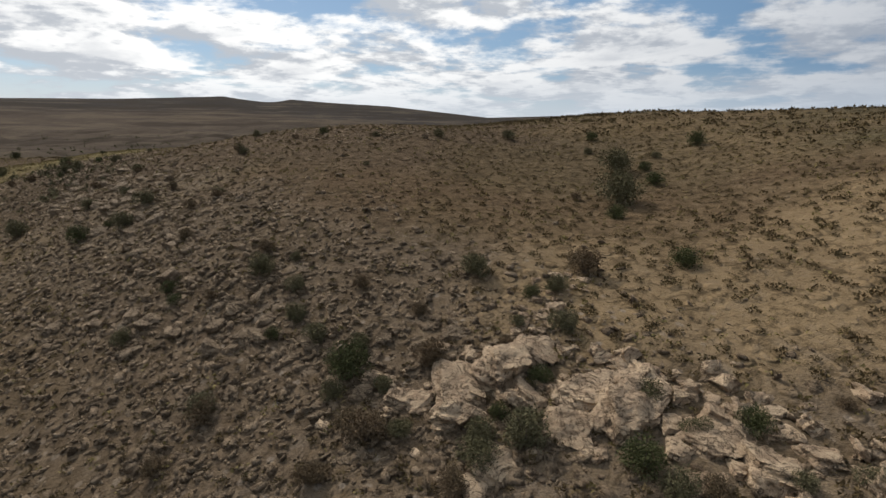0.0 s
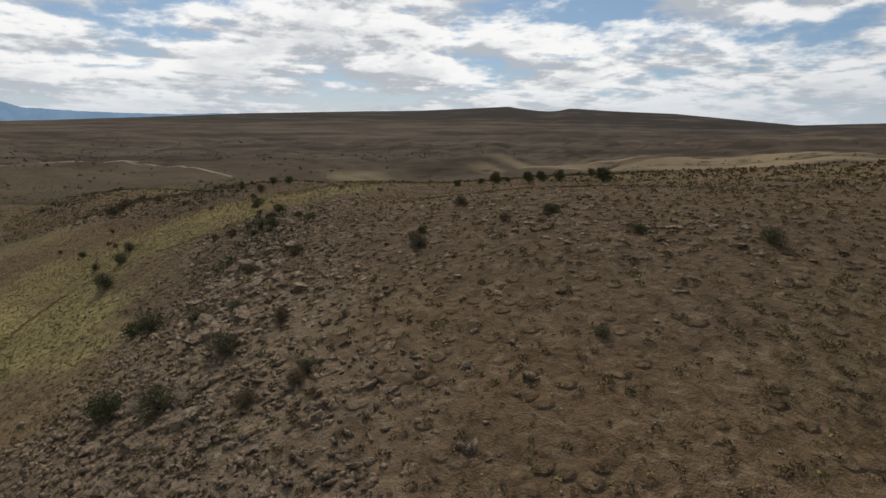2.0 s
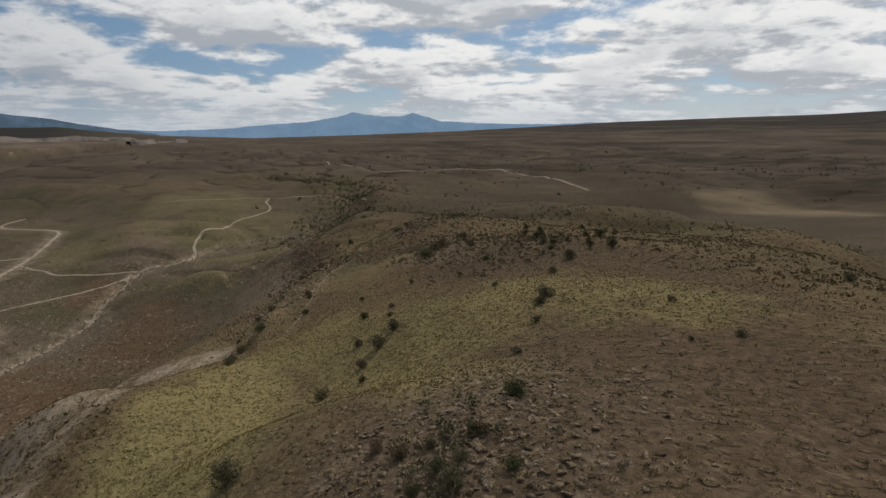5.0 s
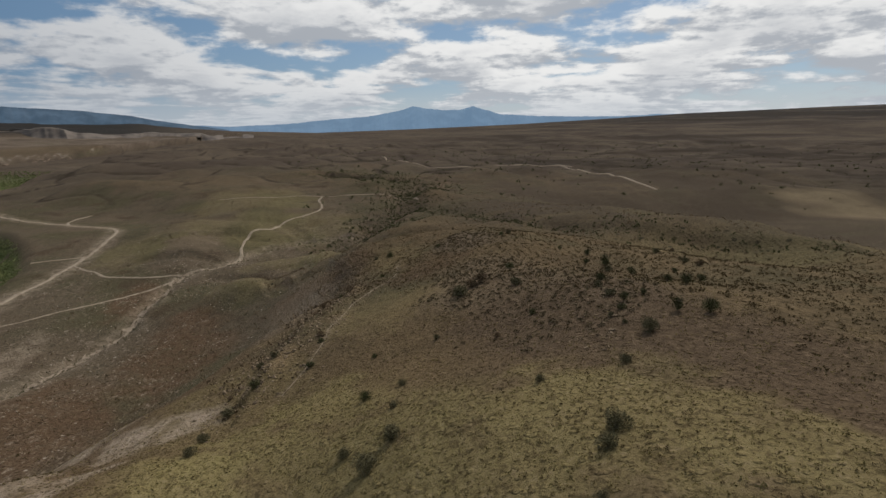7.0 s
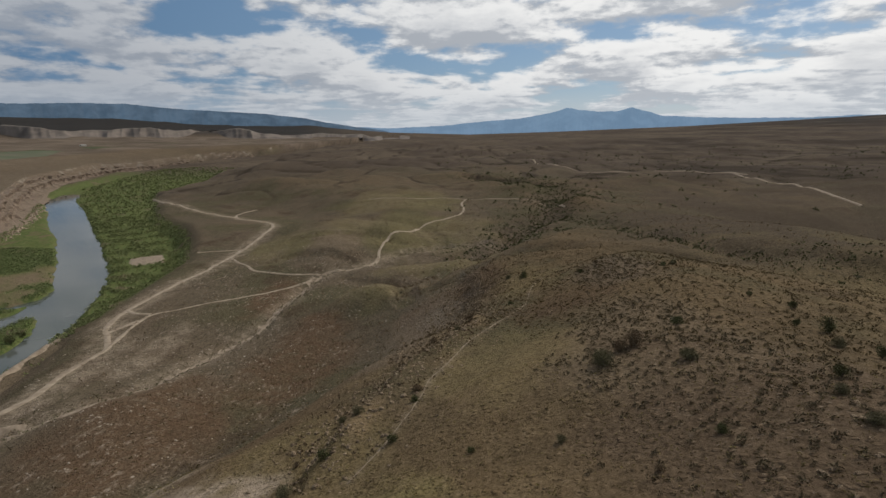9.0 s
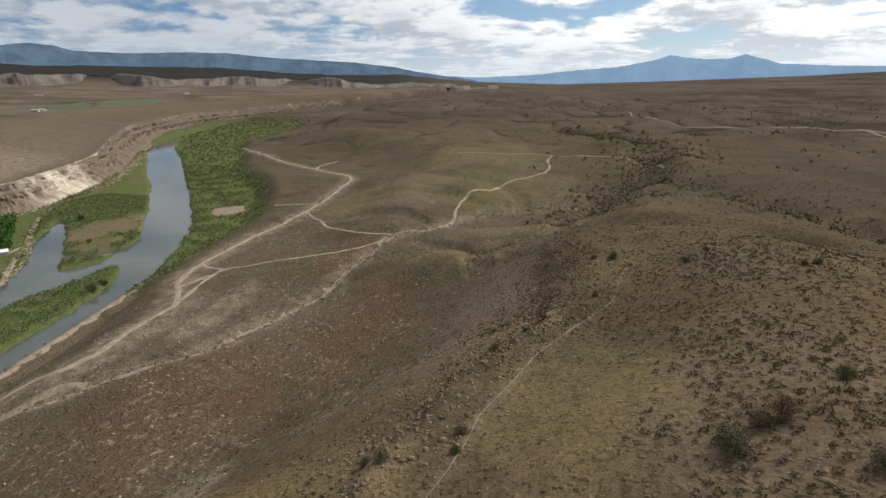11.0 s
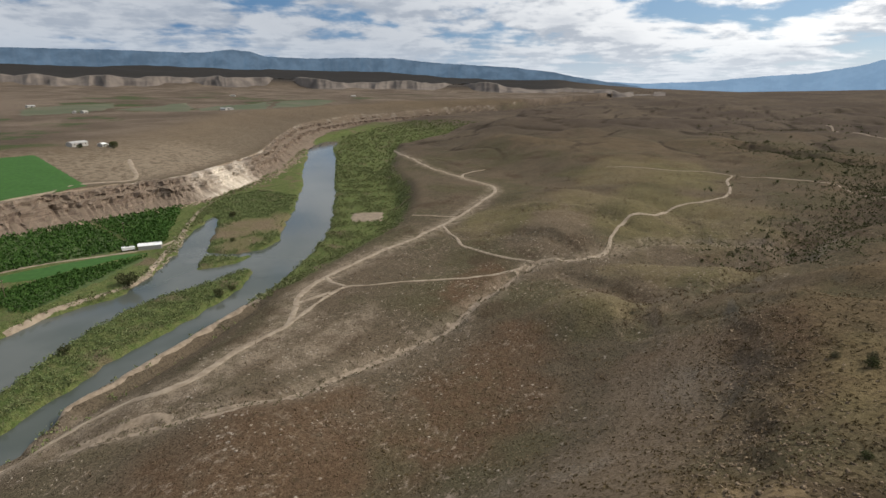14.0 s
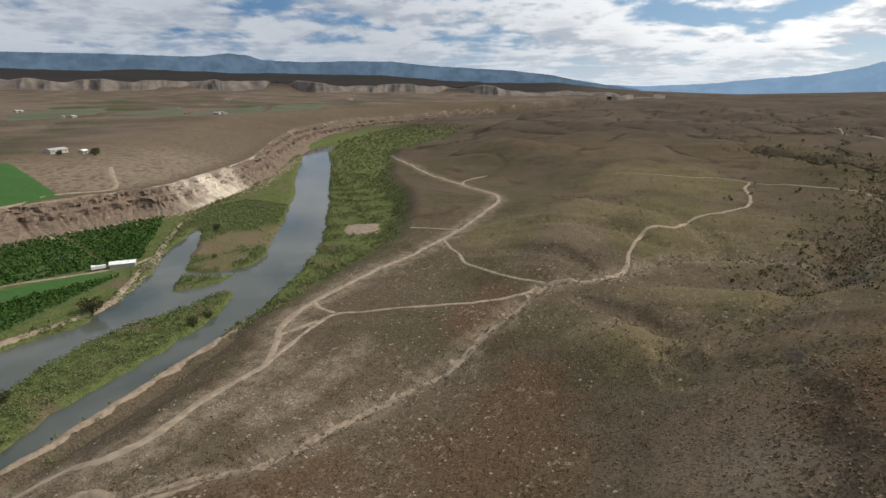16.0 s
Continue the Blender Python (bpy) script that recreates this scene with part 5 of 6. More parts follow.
def clumps(name, X, Y, size, leaves, mat, label, category, seed, squash=0.8, leaf=0.3):
    """Many small rounded bushes, each a loose heap of leaves."""
    r = np.random.RandomState(seed)
    n = len(X)
    Z = height(X, Y)
    d = r.normal(0, 1, (n, leaves, 3))
    d /= np.linalg.norm(d, axis=2)[..., None]
    d[..., 2] = np.abs(d[..., 2])
    rad = size[:, None] * r.uniform(0.45, 1.1, (n, leaves)) * 0.5
    c = np.stack([X[:, None] + d[..., 0] * rad, Y[:, None] + d[..., 1] * rad, Z[:, None] + d[..., 2] * rad * 2 * squash], -1)
    t = d + r.normal(0, 0.7, d.shape)
    t /= np.linalg.norm(t, axis=2)[..., None]
    s = np.cross(t, r.normal(0, 1, d.shape))
    s /= np.linalg.norm(s, axis=2)[..., None]
    k = (size[:, None] * leaf * r.uniform(0.6, 1.3, (n, leaves)))[..., None]
    v = np.stack([c - s * k * 0.55, c + s * k * 0.55, c + t * k], 2).reshape(-1, 3)
    ob = bulk(name, v, np.arange(len(v)).reshape(-1, 3), mat)
    return tagged(ob, label, category, kind="stuff")


r2 = np.random.RandomState(8)


def meadow_at(x, y):
    return np.maximum(blot_at(x, y, MEADOWS), 0.85 * blot_at(x, y, GOLDEN))


def bare_at(x, y):
    """Worn ground with few plants."""
    return blot_at(x, y, ((-40, 76, 26, 10), (-24, 62, 16, 7)))


X, Y = spread(1, 0.82, -125, 40, 2, 112, lambda x, y: smooth(44, 32, from_walk(x, y)) * (0.45 + 0.55 * patchy(x, y, 12, 81)) * (1 - 0.75 * blot_at(x, y, MEADOWS)) * (1 - 0.7 * bare_at(x, y)))
clumps("bunchgrass_near", X, Y, r2.uniform(0.20, 0.58, len(X)) * (0.75 + 0.45 * smooth(-6, 6, X) * smooth(40, 30, Y)) * (0.8 + 0.3 * patchy(X, Y, 17, 94)) * (0.72 + 0.28 * smooth(-50, -20, X)), 46, M_TUFT, "brown bunchgrass mounds on bare soil", "grass", 1, 0.38, 0.17)
X, Y = strewn(5, 52000, -125, 40, 2, 112, lambda x, y: smooth(40, 24, from_walk(x, y)) * (0.3 + 0.7 * patchy(x, y, 5, 89)))
clumps("small_tufts_near", X, Y, r2.uniform(0.08, 0.20, len(X)), 7, M_TUFT, "small dry grass tufts between the mounds", "grass", 6, 0.5, 0.35)
X, Y = strewn(2, 90000, -140, 40, 2, 112, lambda x, y: smooth(54, 40, from_walk(x, y)) * np.maximum(0.35 * patchy(x, y, 9, 82), meadow_at(x, y)))
clumps("pale_grass_near", X, Y, r2.uniform(0.12, 0.36, len(X)), 7, M_STRAW, "straw-coloured bunches of short grass", "grass", 2, 0.5, 0.34)
X, Y = strewn(3, 95000, -320, 90, -20, 210, lambda x, y: smooth(30, 42, from_walk(x, y)) * smooth(170, 70, from_walk(x, y)) * (0.2 + 0.8 * patchy(x, y, 9, 83)) * (1 - 0.75 * blot_at(x, y, MEADOWS)) * (0.3 + 0.7 * smooth(70, 92, height(x, y))))
clumps("bunchgrass_slopes", X, Y, r2.uniform(0.25, 0.75, len(X)), 9, M_TUFT, "brown bunchgrass over the slopes", "grass", 3, 0.45, 0.36)
X, Y = spread(7, 1.15, -215, -96, 76, 128, lambda x, y: blot_at(x, y, ((-132, 93, 38, 14), (-196, 104, 22, 8))) * (0.5 + 0.5 * patchy(x, y, 14, 97)))
clumps("scrub_on_ridge", X, Y, r2.uniform(0.35, 0.85, len(X)), 30, M_CLUMP, "dark brown low scrub clumps on pinkish soil", "scrub", 7, 0.45, 0.24)


def not_wet(x, y):
    return (height(x, y) > WATER + 0.8).astype(float)


def lush_at(x, y):
    return smooth(-2, 4, along(x, y, LOW_EDGE)[0]) * smooth(4, -2, along(x, y, CLIFF_FOOT)[0]) * not_wet(x, y)


def island(x, y):
    m, _ = along(x, y, MAIN_RIVER)
    f, _ = along(x, y, FAR_BANK)
    return ((m > 0) & (f < 0)).astype(float)


FAR_BANK = ((-180, -140), (-243, -162), (-268, -158), (-283, -166), (-304, -176), (-350, -213), (-397, -250), (-450, -285), (-529, -318), (-747, -445))
sz = lambda n, a, b, s: np.random.RandomState(s).uniform(a, b, n)
X, Y = strewn(11, 60000, -480, -190, -280, -95, lambda x, y: lush_at(x, y) * island(x, y) * (1 - blot_at(x, y, HEATH)) * (0.3 + 0.7 * patchy(x, y, 14, 84)))
clumps("reeds", X[:9000], Y[:9000], sz(len(X[:9000]), 0.8, 1.7, 1), 9, M_REED, "grey-green reeds on the river islands", "reeds", 4, 0.8)
X, Y = strewn(12, 50000, -640, -280, -330, -95, lambda x, y: lush_at(x, y) * (along(x, y, MAIN_RIVER)[0] < 0) * (0.12 + 0.88 * smooth(0.45, 0.8, patchy(x, y, 30, 85))) * smooth(6, 12, np.hypot((x + 438) / 1.6, (y + 143) / 1.4)))
clumps("willow_thicket", X[:5200], Y[:5200], sz(len(X[:5200]), 0.9, 2.3, 2), 12, M_WILLOW, "green willow thicket on the river flat", "willows", 5, 0.7)
X, Y = strewn(13, 15000, -1350, -560, -620, -180, lambda x, y: lush_at(x, y) * (along(x, y, MAIN_RIVER)[0] < 0) * (0.3 + 0.7 * patchy(x, y, 40, 86)))
clumps("far_willows", X, Y, sz(len(X), 2.0, 4.0, 3), 9, M_WILLOW, "green river woods farther upstream", "willows", 6, 0.7, 0.4)


def beside(line, count, wide, seed, low=0.0):
    r = np.random.RandomState(seed)
    c = curved(line, 1.0)
    p = c[r.randint(len(c), size=count)] + r.normal(0, wide, (count, 2))
    return p[:, 0], p[:, 1]


X, Y = beside(FAR_BANK, 1800, 2.5, 21)
ok = not_wet(X, Y) > 0
clumps("bank_willows", X[ok], Y[ok], sz(ok.sum(), 0.9, 2.4, 4), 12, M_WILLOW, "green bushes along the river bank", "bushes", 7)
X, Y = beside(MAIN_RIVER, 2600, 12, 22)
ok = (not_wet(X, Y) > 0) & (height(X, Y) < 58.5) & (X > -420)
clumps("shore_willows", X[ok], Y[ok], sz(ok.sum(), 0.9, 2.2, 5), 12, M_WILLOW, "green bushes along the water's edge", "bushes", 8)
X, Y = beside(GULLY, 2400, 18, 23)
clumps("gully_brush", X, Y, sz(len(X), 1.0, 2.8, 6), 10, M_JUNIPER, "dark brush along the gully", "brush", 9)
X, Y = beside(GULLY_ARM, 420, 6, 24)
clumps("gully_brush_arm", X, Y, sz(len(X), 0.9, 2.2, 7), 10, M_JUNIPER, "dark brush along the side gully", "brush", 10)
X, Y = beside(WASH, 520, 3.2, 25)
clumps("wash_brush", X, Y, sz(len(X), 0.5, 1.4, 8), 10, M_SAGE, "small grey-green bushes lining the wash", "brush", 11)
for k, line in enumerate(SWALES):
    X, Y = beside(line, 90, 3.0, 60 + k)
    clumps("swale_brush", X, Y, sz(len(X), 0.4, 1.3, 60 + k), 10, M_BROWN, "small brown brush in a shallow swale", "brush", 60 + k)
X, Y = beside(SIDE_GULLY, 260, 7, 26)
clumps("ravine_brush", X, Y, sz(len(X), 0.6, 1.6, 9), 10, M_BROWN, "brown brush in the ravine", "brush", 12)
X, Y = strewn(14, 4200, -700, -120, -75, 260, lambda x, y: smooth(60, 130, from_walk(x, y)) * (1 - smooth(-30, 5, along(x, y, LOW_EDGE)[0])))
clumps("scattered_brush", X, Y, sz(len(X), 0.5, 1.5, 10), 9, M_BROWN, "small dark bushes dotted over the hills", "brush", 13)
X, Y = strewn(16, 60000, -1700, 300, 40, 1400, lambda x, y: smooth(0.07, 0.02, np.abs(waves(x, y, 210, 29, 2))) * smooth(540, 640, np.hypot(x + 70, y - 60)) * 0.35)
clumps("crease_brush", X, Y, sz(len(X), 1.2, 3.2, 14), 8, M_JUNIPER, "dark brush along the folds of the far hills", "brush", 17, 0.7, 0.45)
X, Y = strewn(15, 1500, -1600, -500, 60, 1200, lambda x, y: patchy(x, y, 260, 88))
clumps("far_brush", X, Y, sz(len(X), 2.0, 4.5, 11), 8, M_JUNIPER, "dark junipers dotted over the far hills", "brush", 14, 0.7, 0.45)
X, Y = beside(((-127, 50), (-142, 52), (-155, 57), (-168, 62), (-190, 70), (-225, 72), (-255, 74), (-278, 72)), 380, 5, 27)
clumps("crag_brush", X, Y, sz(len(X), 0.4, 1.3, 12), 11, M_BROWN, "brown brush among the crags below the ridge", "brush", 15)
X, Y = beside(((-40, 48), (-46, 55), (-52, 60)), 60, 2.2, 28)
clumps("brow_brush", X, Y, sz(len(X), 0.4, 0.9, 13), 40, M_SAGE, "grey-green brush on the rocky brow", "brush", 16, 0.8, 0.22)


# ---- orchard rows
def orchard(name, corners, rows, per_row, size, label, seed):
    a, b, c, d = (np.array(q, float) for q in corners)
    r = np.random.RandomState(seed)
    u, v = np.meshgrid((np.arange(per_row) + 0.5) / per_row, (np.arange(rows) + 0.5) / rows)
    u = u + r.normal(0, 0.15 / per_row, u.shape)
    P = ((1 - u)[..., None] * a + u[..., None] * b) * (1 - v)[..., None] + ((1 - u)[..., None] * d + u[..., None] * c) * v[..., None]
    P = P.reshape(-1, 2)[r.uniform(0, 1, u.size) > 0.06]
    clumps(name, P[:, 0], P[:, 1], r.uniform(0.8, 1.15, len(P)) * size, 22, M_ORCHARD, label, "orchard", seed, 0.62, 0.3)


orchard("orchard_rows", ((-240, -296), (-344, -297), (-318, -214), (-240, -236)), 15, 34, 3.6, "rows of leafy green orchard trees", 31)
orchard("orchard_rows_corner", ((-320, -213), (-346, -294), (-408, -282), (-333, -211)), 13, 24, 3.6, "rows of leafy green orchard trees", 32)
orchard("young_orchard", ((-236, -204), (-268, -202), (-312, -195), (-237, -168)), 12, 30, 2.6, "rows of young green orchard trees", 33)


# ---- rocks
def rock_shape(seed, flat):
    """An angular block about one metre across: the hull of jittered corners. Verts and triangles."""
    r = random.Random(seed)
    bm = bmesh.new()
    for sx in (-1, 1):
        for sy in (-1, 1):
            for sz in (-1, 1):
                k = r.uniform(0.62, 1.0)
                bm.verts.new((0.5 * sx * k + r.uniform(-0.07, 0.07), 0.5 * sy * r.uniform(0.6, 1.0), 0.5 * flat * sz * r.uniform(0.7, 1.1)))
    for _ in range(4):
        a = r.uniform(0, 6.283)
        bm.verts.new((0.56 * math.cos(a), 0.52 * math.sin(a), flat * r.uniform(-0.35, 0.5)))
    got = bmesh.ops.convex_hull(bm, input=bm.verts)
    bmesh.ops.delete(bm, geom=list({v for v in got["geom_interior"] if isinstance(v, bmesh.types.BMVert)}), context="VERTS")
    bmesh.ops.triangulate(bm, faces=bm.faces)
    bm.verts.index_update()
    v = np.array([q.co[:] for q in bm.verts])
    f = np.array([[q.index for q in face.verts] for face in bm.faces])
    bm.free()
    return v, f


SHAPES = [rock_shape(100 + k, (0.22, 0.30, 0.45, 0.6, 0.25, 0.38, 0.5, 0.8)[k]) for k in range(8)]


def weathered(seed, flat, cuts, rough):
    """A worn bedrock block about one metre across: a cut-up box, rounded, stepped by its layers and roughened."""
    r = np.random.RandomState(seed)
    bm = bmesh.new()
    bmesh.ops.create_cube(bm, size=1.0)
    bmesh.ops.subdivide_edges(bm, edges=bm.edges, cuts=cuts, use_grid_fill=True)
    off = Vector(r.uniform(-50, 50, 3))
    cut = [Vector((math.cos(a), math.sin(a), r.uniform(-0.1, 0.4))).normalized() for a in r.uniform(0, 6.283, 5)]
    for v in bm.verts:
        c = v.co.copy()
        for n in cut:
            d = c.dot(n) - r.uniform(0.40, 0.42)
            if d > 0:
                c -= n * d * 0.9
        layer = round((c.z + 0.5) * 4 + noise.noise(c * 1.5 + off)) / 4
        c.x *= 1 - 0.30 * (layer % 0.5) - 0.12 * max(c.z, 0)
        c.y *= 1 - 0.30 * (layer % 0.5) - 0.12 * max(c.z, 0)
        push = (noise.fractal(c * 2.3 + off, 0.9, 2.0, 4) - 0.8 * max(0, 0.12 - abs(noise.noise(c * 3.4 + off)))) * rough
        c += c.normalized() * push
        c.z = c.z * flat + 0.10 * noise.noise(c * 3.1 + off) * flat
        v.co = c
    bmesh.ops.triangulate(bm, faces=bm.faces)
    me = bpy.data.meshes.new("slab")
    bm.to_mesh(me)
    bm.free()
    me.polygons.foreach_set("use_smooth", [k % 7 < 1 for k in range(len(me.polygons))])
    return me


def slab_set(mat, seed, count, cuts, rough):
    out = []
    for k in range(count):
        me = weathered(seed + k, (0.30, 0.42, 0.55, 0.36, 0.65)[k % 5], cuts, rough)
        me.materials.append(mat)
        out.append(me)
    return out


SLABS = slab_set(M_ROCK, 300, 9, 2, 0.16)
PALE_SLABS = slab_set(M_LIGHTROCK, 330, 7, 3, 0.18)
BED_SLABS = slab_set(M_LIGHTROCK, 360, 6, 9, 0.20)


def turned(a, tilt, lean):
    """Turn matrices for arrays of angles: about z, then leaning."""
    ca, sa, ct, st, cl, sl = np.cos(a), np.sin(a), np.cos(tilt), np.sin(tilt), np.cos(lean), np.sin(lean)
    o, one = 0 * ca, 1 + 0 * ca
    rz = np.stack([np.stack([ca, -sa, o], -1), np.stack([sa, ca, o], -1), np.stack([o, o, one], -1)], -2)
    rx = np.stack([np.stack([one, o, o], -1), np.stack([o, ct, -st], -1), np.stack([o, st, ct], -1)], -2)
    ry = np.stack([np.stack([cl, o, sl], -1), np.stack([o, one, o], -1), np.stack([-sl, o, cl], -1)], -2)
    return rx @ ry @ rz


def rubble(name, X, Y, size, label, seed, tilt=0.35, sink=0.12, kinds=(0, 1, 2, 3, 4, 5, 6, 7), mat=None):
    """Many loose stones in one mesh."""
    r = np.random.RandomState(seed)
    Z = height(X, Y)
    V, F, base = [], [], 0
    which = r.choice(kinds, len(X))
    for k in set(kinds):
        pick = which == k
        n = int(pick.sum())
        if not n:
            continue
        v, f = SHAPES[k]
        R = turned(r.uniform(0, 6.283, n), r.normal(0, tilt, n), r.normal(0, tilt, n))
        s = size[pick][:, None, None] * np.stack([r.uniform(0.8, 1.3, n), r.uniform(0.6, 1.0, n), r.uniform(0.6, 1.2, n)], -1)[:, None, :]
        P = np.einsum("nij,nkj->nki", R, v[None] * s) + np.stack([X[pick], Y[pick], Z[pick] - sink * size[pick] * 0.3], -1)[:, None, :]
        V.append(P.reshape(-1, 3))
        F.append((f[None] + (np.arange(n) * len(v))[:, None, None] + base).reshape(-1, 3))
        base += n * len(v)
    ob = bulk(name, np.concatenate(V), np.concatenate(F), mat or M_ROCK)
    return tagged(ob, label, "stones", kind="stuff")


def outcrop(name, label, places, seed, slabs):
    """A ledge of bedrock slabs, each a piece of its own: x, y, size, height, lean."""
    base = tagged(new(name), label, "rock outcrop", group="rock outcrops on the ridge")
    r = np.random.RandomState(seed)
    P = np.array([q[:2] for q in places])
    base.location = (float(P[:, 0].mean()), float(P[:, 1].mean()), z_at(P[:, 0].mean(), P[:, 1].mean()))
    Z = height(P[:, 0], P[:, 1])
    for (x, y, s, up, lean), z in zip(places, Z):
        kinds = BED_SLABS if s > 1.25 and slabs is PALE_SLABS else slabs
        ob = new("slab", kinds[r.randint(len(kinds))])
        ob.parent = base
        turn = Euler((lean + r.normal(0, 0.12), r.normal(0, 0.14), r.uniform(-0.5, 0.5) + (0 if r.uniform() < 0.6 else 1.57)))
        ob.matrix_basis = Matrix.LocRotScale(Vector((x, y, float(z) + up)) - base.location, turn, (s * r.uniform(0.9, 1.3), s * r.uniform(0.65, 1.0), s * r.uniform(0.7, 1.1)))
    return base


def scatter_slabs(line, count, wide, small, large, seed, up=0.0, lean=0.25):
    r = np.random.RandomState(seed)
    c = curved(line, 0.4)
    p = c[r.randint(len(c), size=count)] + r.normal(0, wide, (count, 2))
    s = small + (large - small) * r.uniform(0, 1, count) ** 2.2
    return [(float(a), float(b), float(q), up + 0.02 * float(q), lean) for (a, b), q in zip(p, s)]


BIG = ((-0.9, 16.3, 1.89, 0.05, 0.3), (0.6, 17.2, 2.24, 0.1, 0.25), (1.6, 17.9, 1.62, 0.05, 0.3), (1.2, 15.9, 1.53, 0.05, 0.5), (3.1, 16.0, 2.24, 0.1, 0.3), (4.1, 15.2, 2.41, 0.05, 0.35), (2.2, 14.6, 1.44, 0.05, 0.5), (4.6, 16.6, 1.71, 0.0, 0.2), (6.2, 14.2, 1.98, -0.05, 0.2), (7.2, 13.2, 2.06, -0.05, 0.2), (-0.9, 15.1, 1.35, 0.1, 0.6), (5.4, 12.8, 1.08, -0.05, 0.3), (0.2, 13.2, 1.26, 0.05, 0.5), (8.6, 13.6, 1.35, -0.05, 0.2), (-2.3, 15.8, 1.17, 0.05, 0.4), (9.6, 12.6, 1.26, -0.05, 0.2))
outcrop("rock_outcrop", "pale tan bedrock slabs breaking out of the slope", list(BIG) + scatter_slabs(((-3, 15.5), (1, 16.5), (5, 15.5), (9, 13)), 170, 1.4, 0.2, 0.95, 1) + scatter_slabs(((4, 18), (6.2, 16.4), (8, 15.2), (10.5, 13)), 24, 0.35, 0.35, 0.9, 9, 0.1, 0.9), 1, PALE_SLABS)
outcrop("rock_outcrop", "line of broken pale rock running up the slope", scatter_slabs(((2, 17.5), (1.6, 19.5), (2.6, 22), (3.2, 24)), 60, 0.45, 0.15, 0.55, 2), 2, PALE_SLABS)
outcrop("rock_outcrop", "broken grey-brown rock field on the steep slope", scatter_slabs(((-4, 17), (-8, 19.5), (-14, 21), (-20, 23)), 110, 1.6, 0.25, 1.1, 3), 3, SLABS)
outcrop("rock_outcrop", "grey-brown ledges along the brow of the ridge", scatter_slabs(((-17, 27), (-24, 33), (-29, 40), (-36, 45), (-42, 51)), 130, 1.7, 0.3, 1.2, 4), 4, SLABS)
outcrop("rock_outcrop", "flat brown sandstone slabs on the grassy bench", scatter_slabs(((-22, 53), (-19, 52), (-16, 52), (-11, 49), (-7, 52)), 110, 1.3, 0.15, 0.65, 5, -0.03, 0.08), 5, SLABS)
outcrop("rock_outcrop", "dark broken slabs at the end of the brow", scatter_slabs(((-42, 53), (-46, 57), (-51, 62)), 80, 1.3, 0.25, 0.9, 6), 6, SLABS)
outcrop("rock_outcrop", "low ledge of weathered slabs on the ridge top", scatter_slabs(((-92, 87), (-97, 89.5), (-103, 94), (-110, 99)), 60, 1.2, 0.2, 0.8, 7), 7, SLABS)

X, Y = beside(BROW_ROCKS, 11000, 4.6, 41)
rubble("rubble_brow", X, Y, 0.07 + 0.45 * np.random.RandomState(1).uniform(0, 1, len(X)) ** 2.5, "loose grey-brown stones along the brow", 1, 0.45, 0.12, (0, 1, 2, 4, 5))
X, Y = strewn(48, 26000, -32, 3, 6, 34, lambda x, y: smooth(26, 12, np.abs(along(x, y, ((4, 12), (-8, 16), (-18, 24), (-28, 33)))[0]) * 2.4) * (0.35 + 0.65 * patchy(x, y, 5, 95)))
rubble("rubble_slope", X, Y, 0.05 + 0.34 * np.random.RandomState(8).uniform(0, 1, len(X)) ** 2.5, "brown stones covering the steep slope", 8, 0.5, 0.15, (0, 1, 2, 4, 5))
X, Y = strewn(42, 12000, -70, 30, 6, 75, lambda x, y: smooth(45, 25, from_walk(x, y)) * patchy(x, y, 7, 91) ** 2)
rubble("rubble_bench", X, Y, 0.04 + 0.16 * np.random.RandomState(2).uniform(0, 1, len(X)) ** 3, "small stones strewn over the bench", 2, 0.3, 0.3, (1, 2, 4))
X, Y = beside(((-24, 57), (-18, 53), (-11, 48), (-4, 52), (4, 56)), 700, 3.0, 43)
rubble("rubble_ledge", X, Y, 0.12 + 0.5 * np.random.RandomState(3).uniform(0, 1, len(X)) ** 2.5, "thin brown slabs lying on the bench", 3, 0.15, 0.3, (0, 1, 4))
X, Y = beside(CRAGS, 5200, 5.0, 44)
rubble("rubble_crags", X, Y, 0.12 + 0.65 * np.random.RandomState(4).uniform(0, 1, len(X)) ** 2.8, "brown crags and boulders below the ridge", 4)
X, Y = strewn(45, 9000, -300, -160, 20, 110, lambda x, y: patchy(x, y, 18, 92) ** 2)
rubble("rubble_flank", X, Y, 0.12 + 0.4 * np.random.RandomState(5).uniform(0, 1, len(X)) ** 3, "stones over the flank of the ridge", 5, 0.3, 0.3, (1, 2, 4))
X, Y = strewn(46, 7000, -420, -150, -80, 30, lambda x, y: smooth(0.45, 0.8, patchy(x, y, 26, 93)) * (height(x, y) < 72))
rubble("rubble_flat", X, Y, 0.25 + 0.6 * np.random.RandomState(6).uniform(0, 1, len(X)) ** 3, "pale stones scattered on the flat", 6, 0.2, 0.3, (0, 1, 4), M_PALE)
foot = [(a, b + 7) for a, b in CLIFF_FOOT[1:10]]
X, Y = beside(foot, 3600, 5.0, 47)
rubble("cliff_talus", X, Y, 0.4 + 2.4 * np.random.RandomState(7).uniform(0, 1, len(X)) ** 3.0, "fallen blocks at the foot of the river cliffs", 7, 0.4, 0.2, (2, 3, 6, 7), M_CLIFF)
X, Y = beside(FAR_BANK[3:6], 260, 1.4, 49)
rubble("bank_stones", X, Y, 0.5 + 0.9 * np.random.RandomState(9).uniform(0, 1, len(X)), "pale stone bank protection beside the river", 9, 0.4, 0.0, (2, 3, 6), M_PALE)


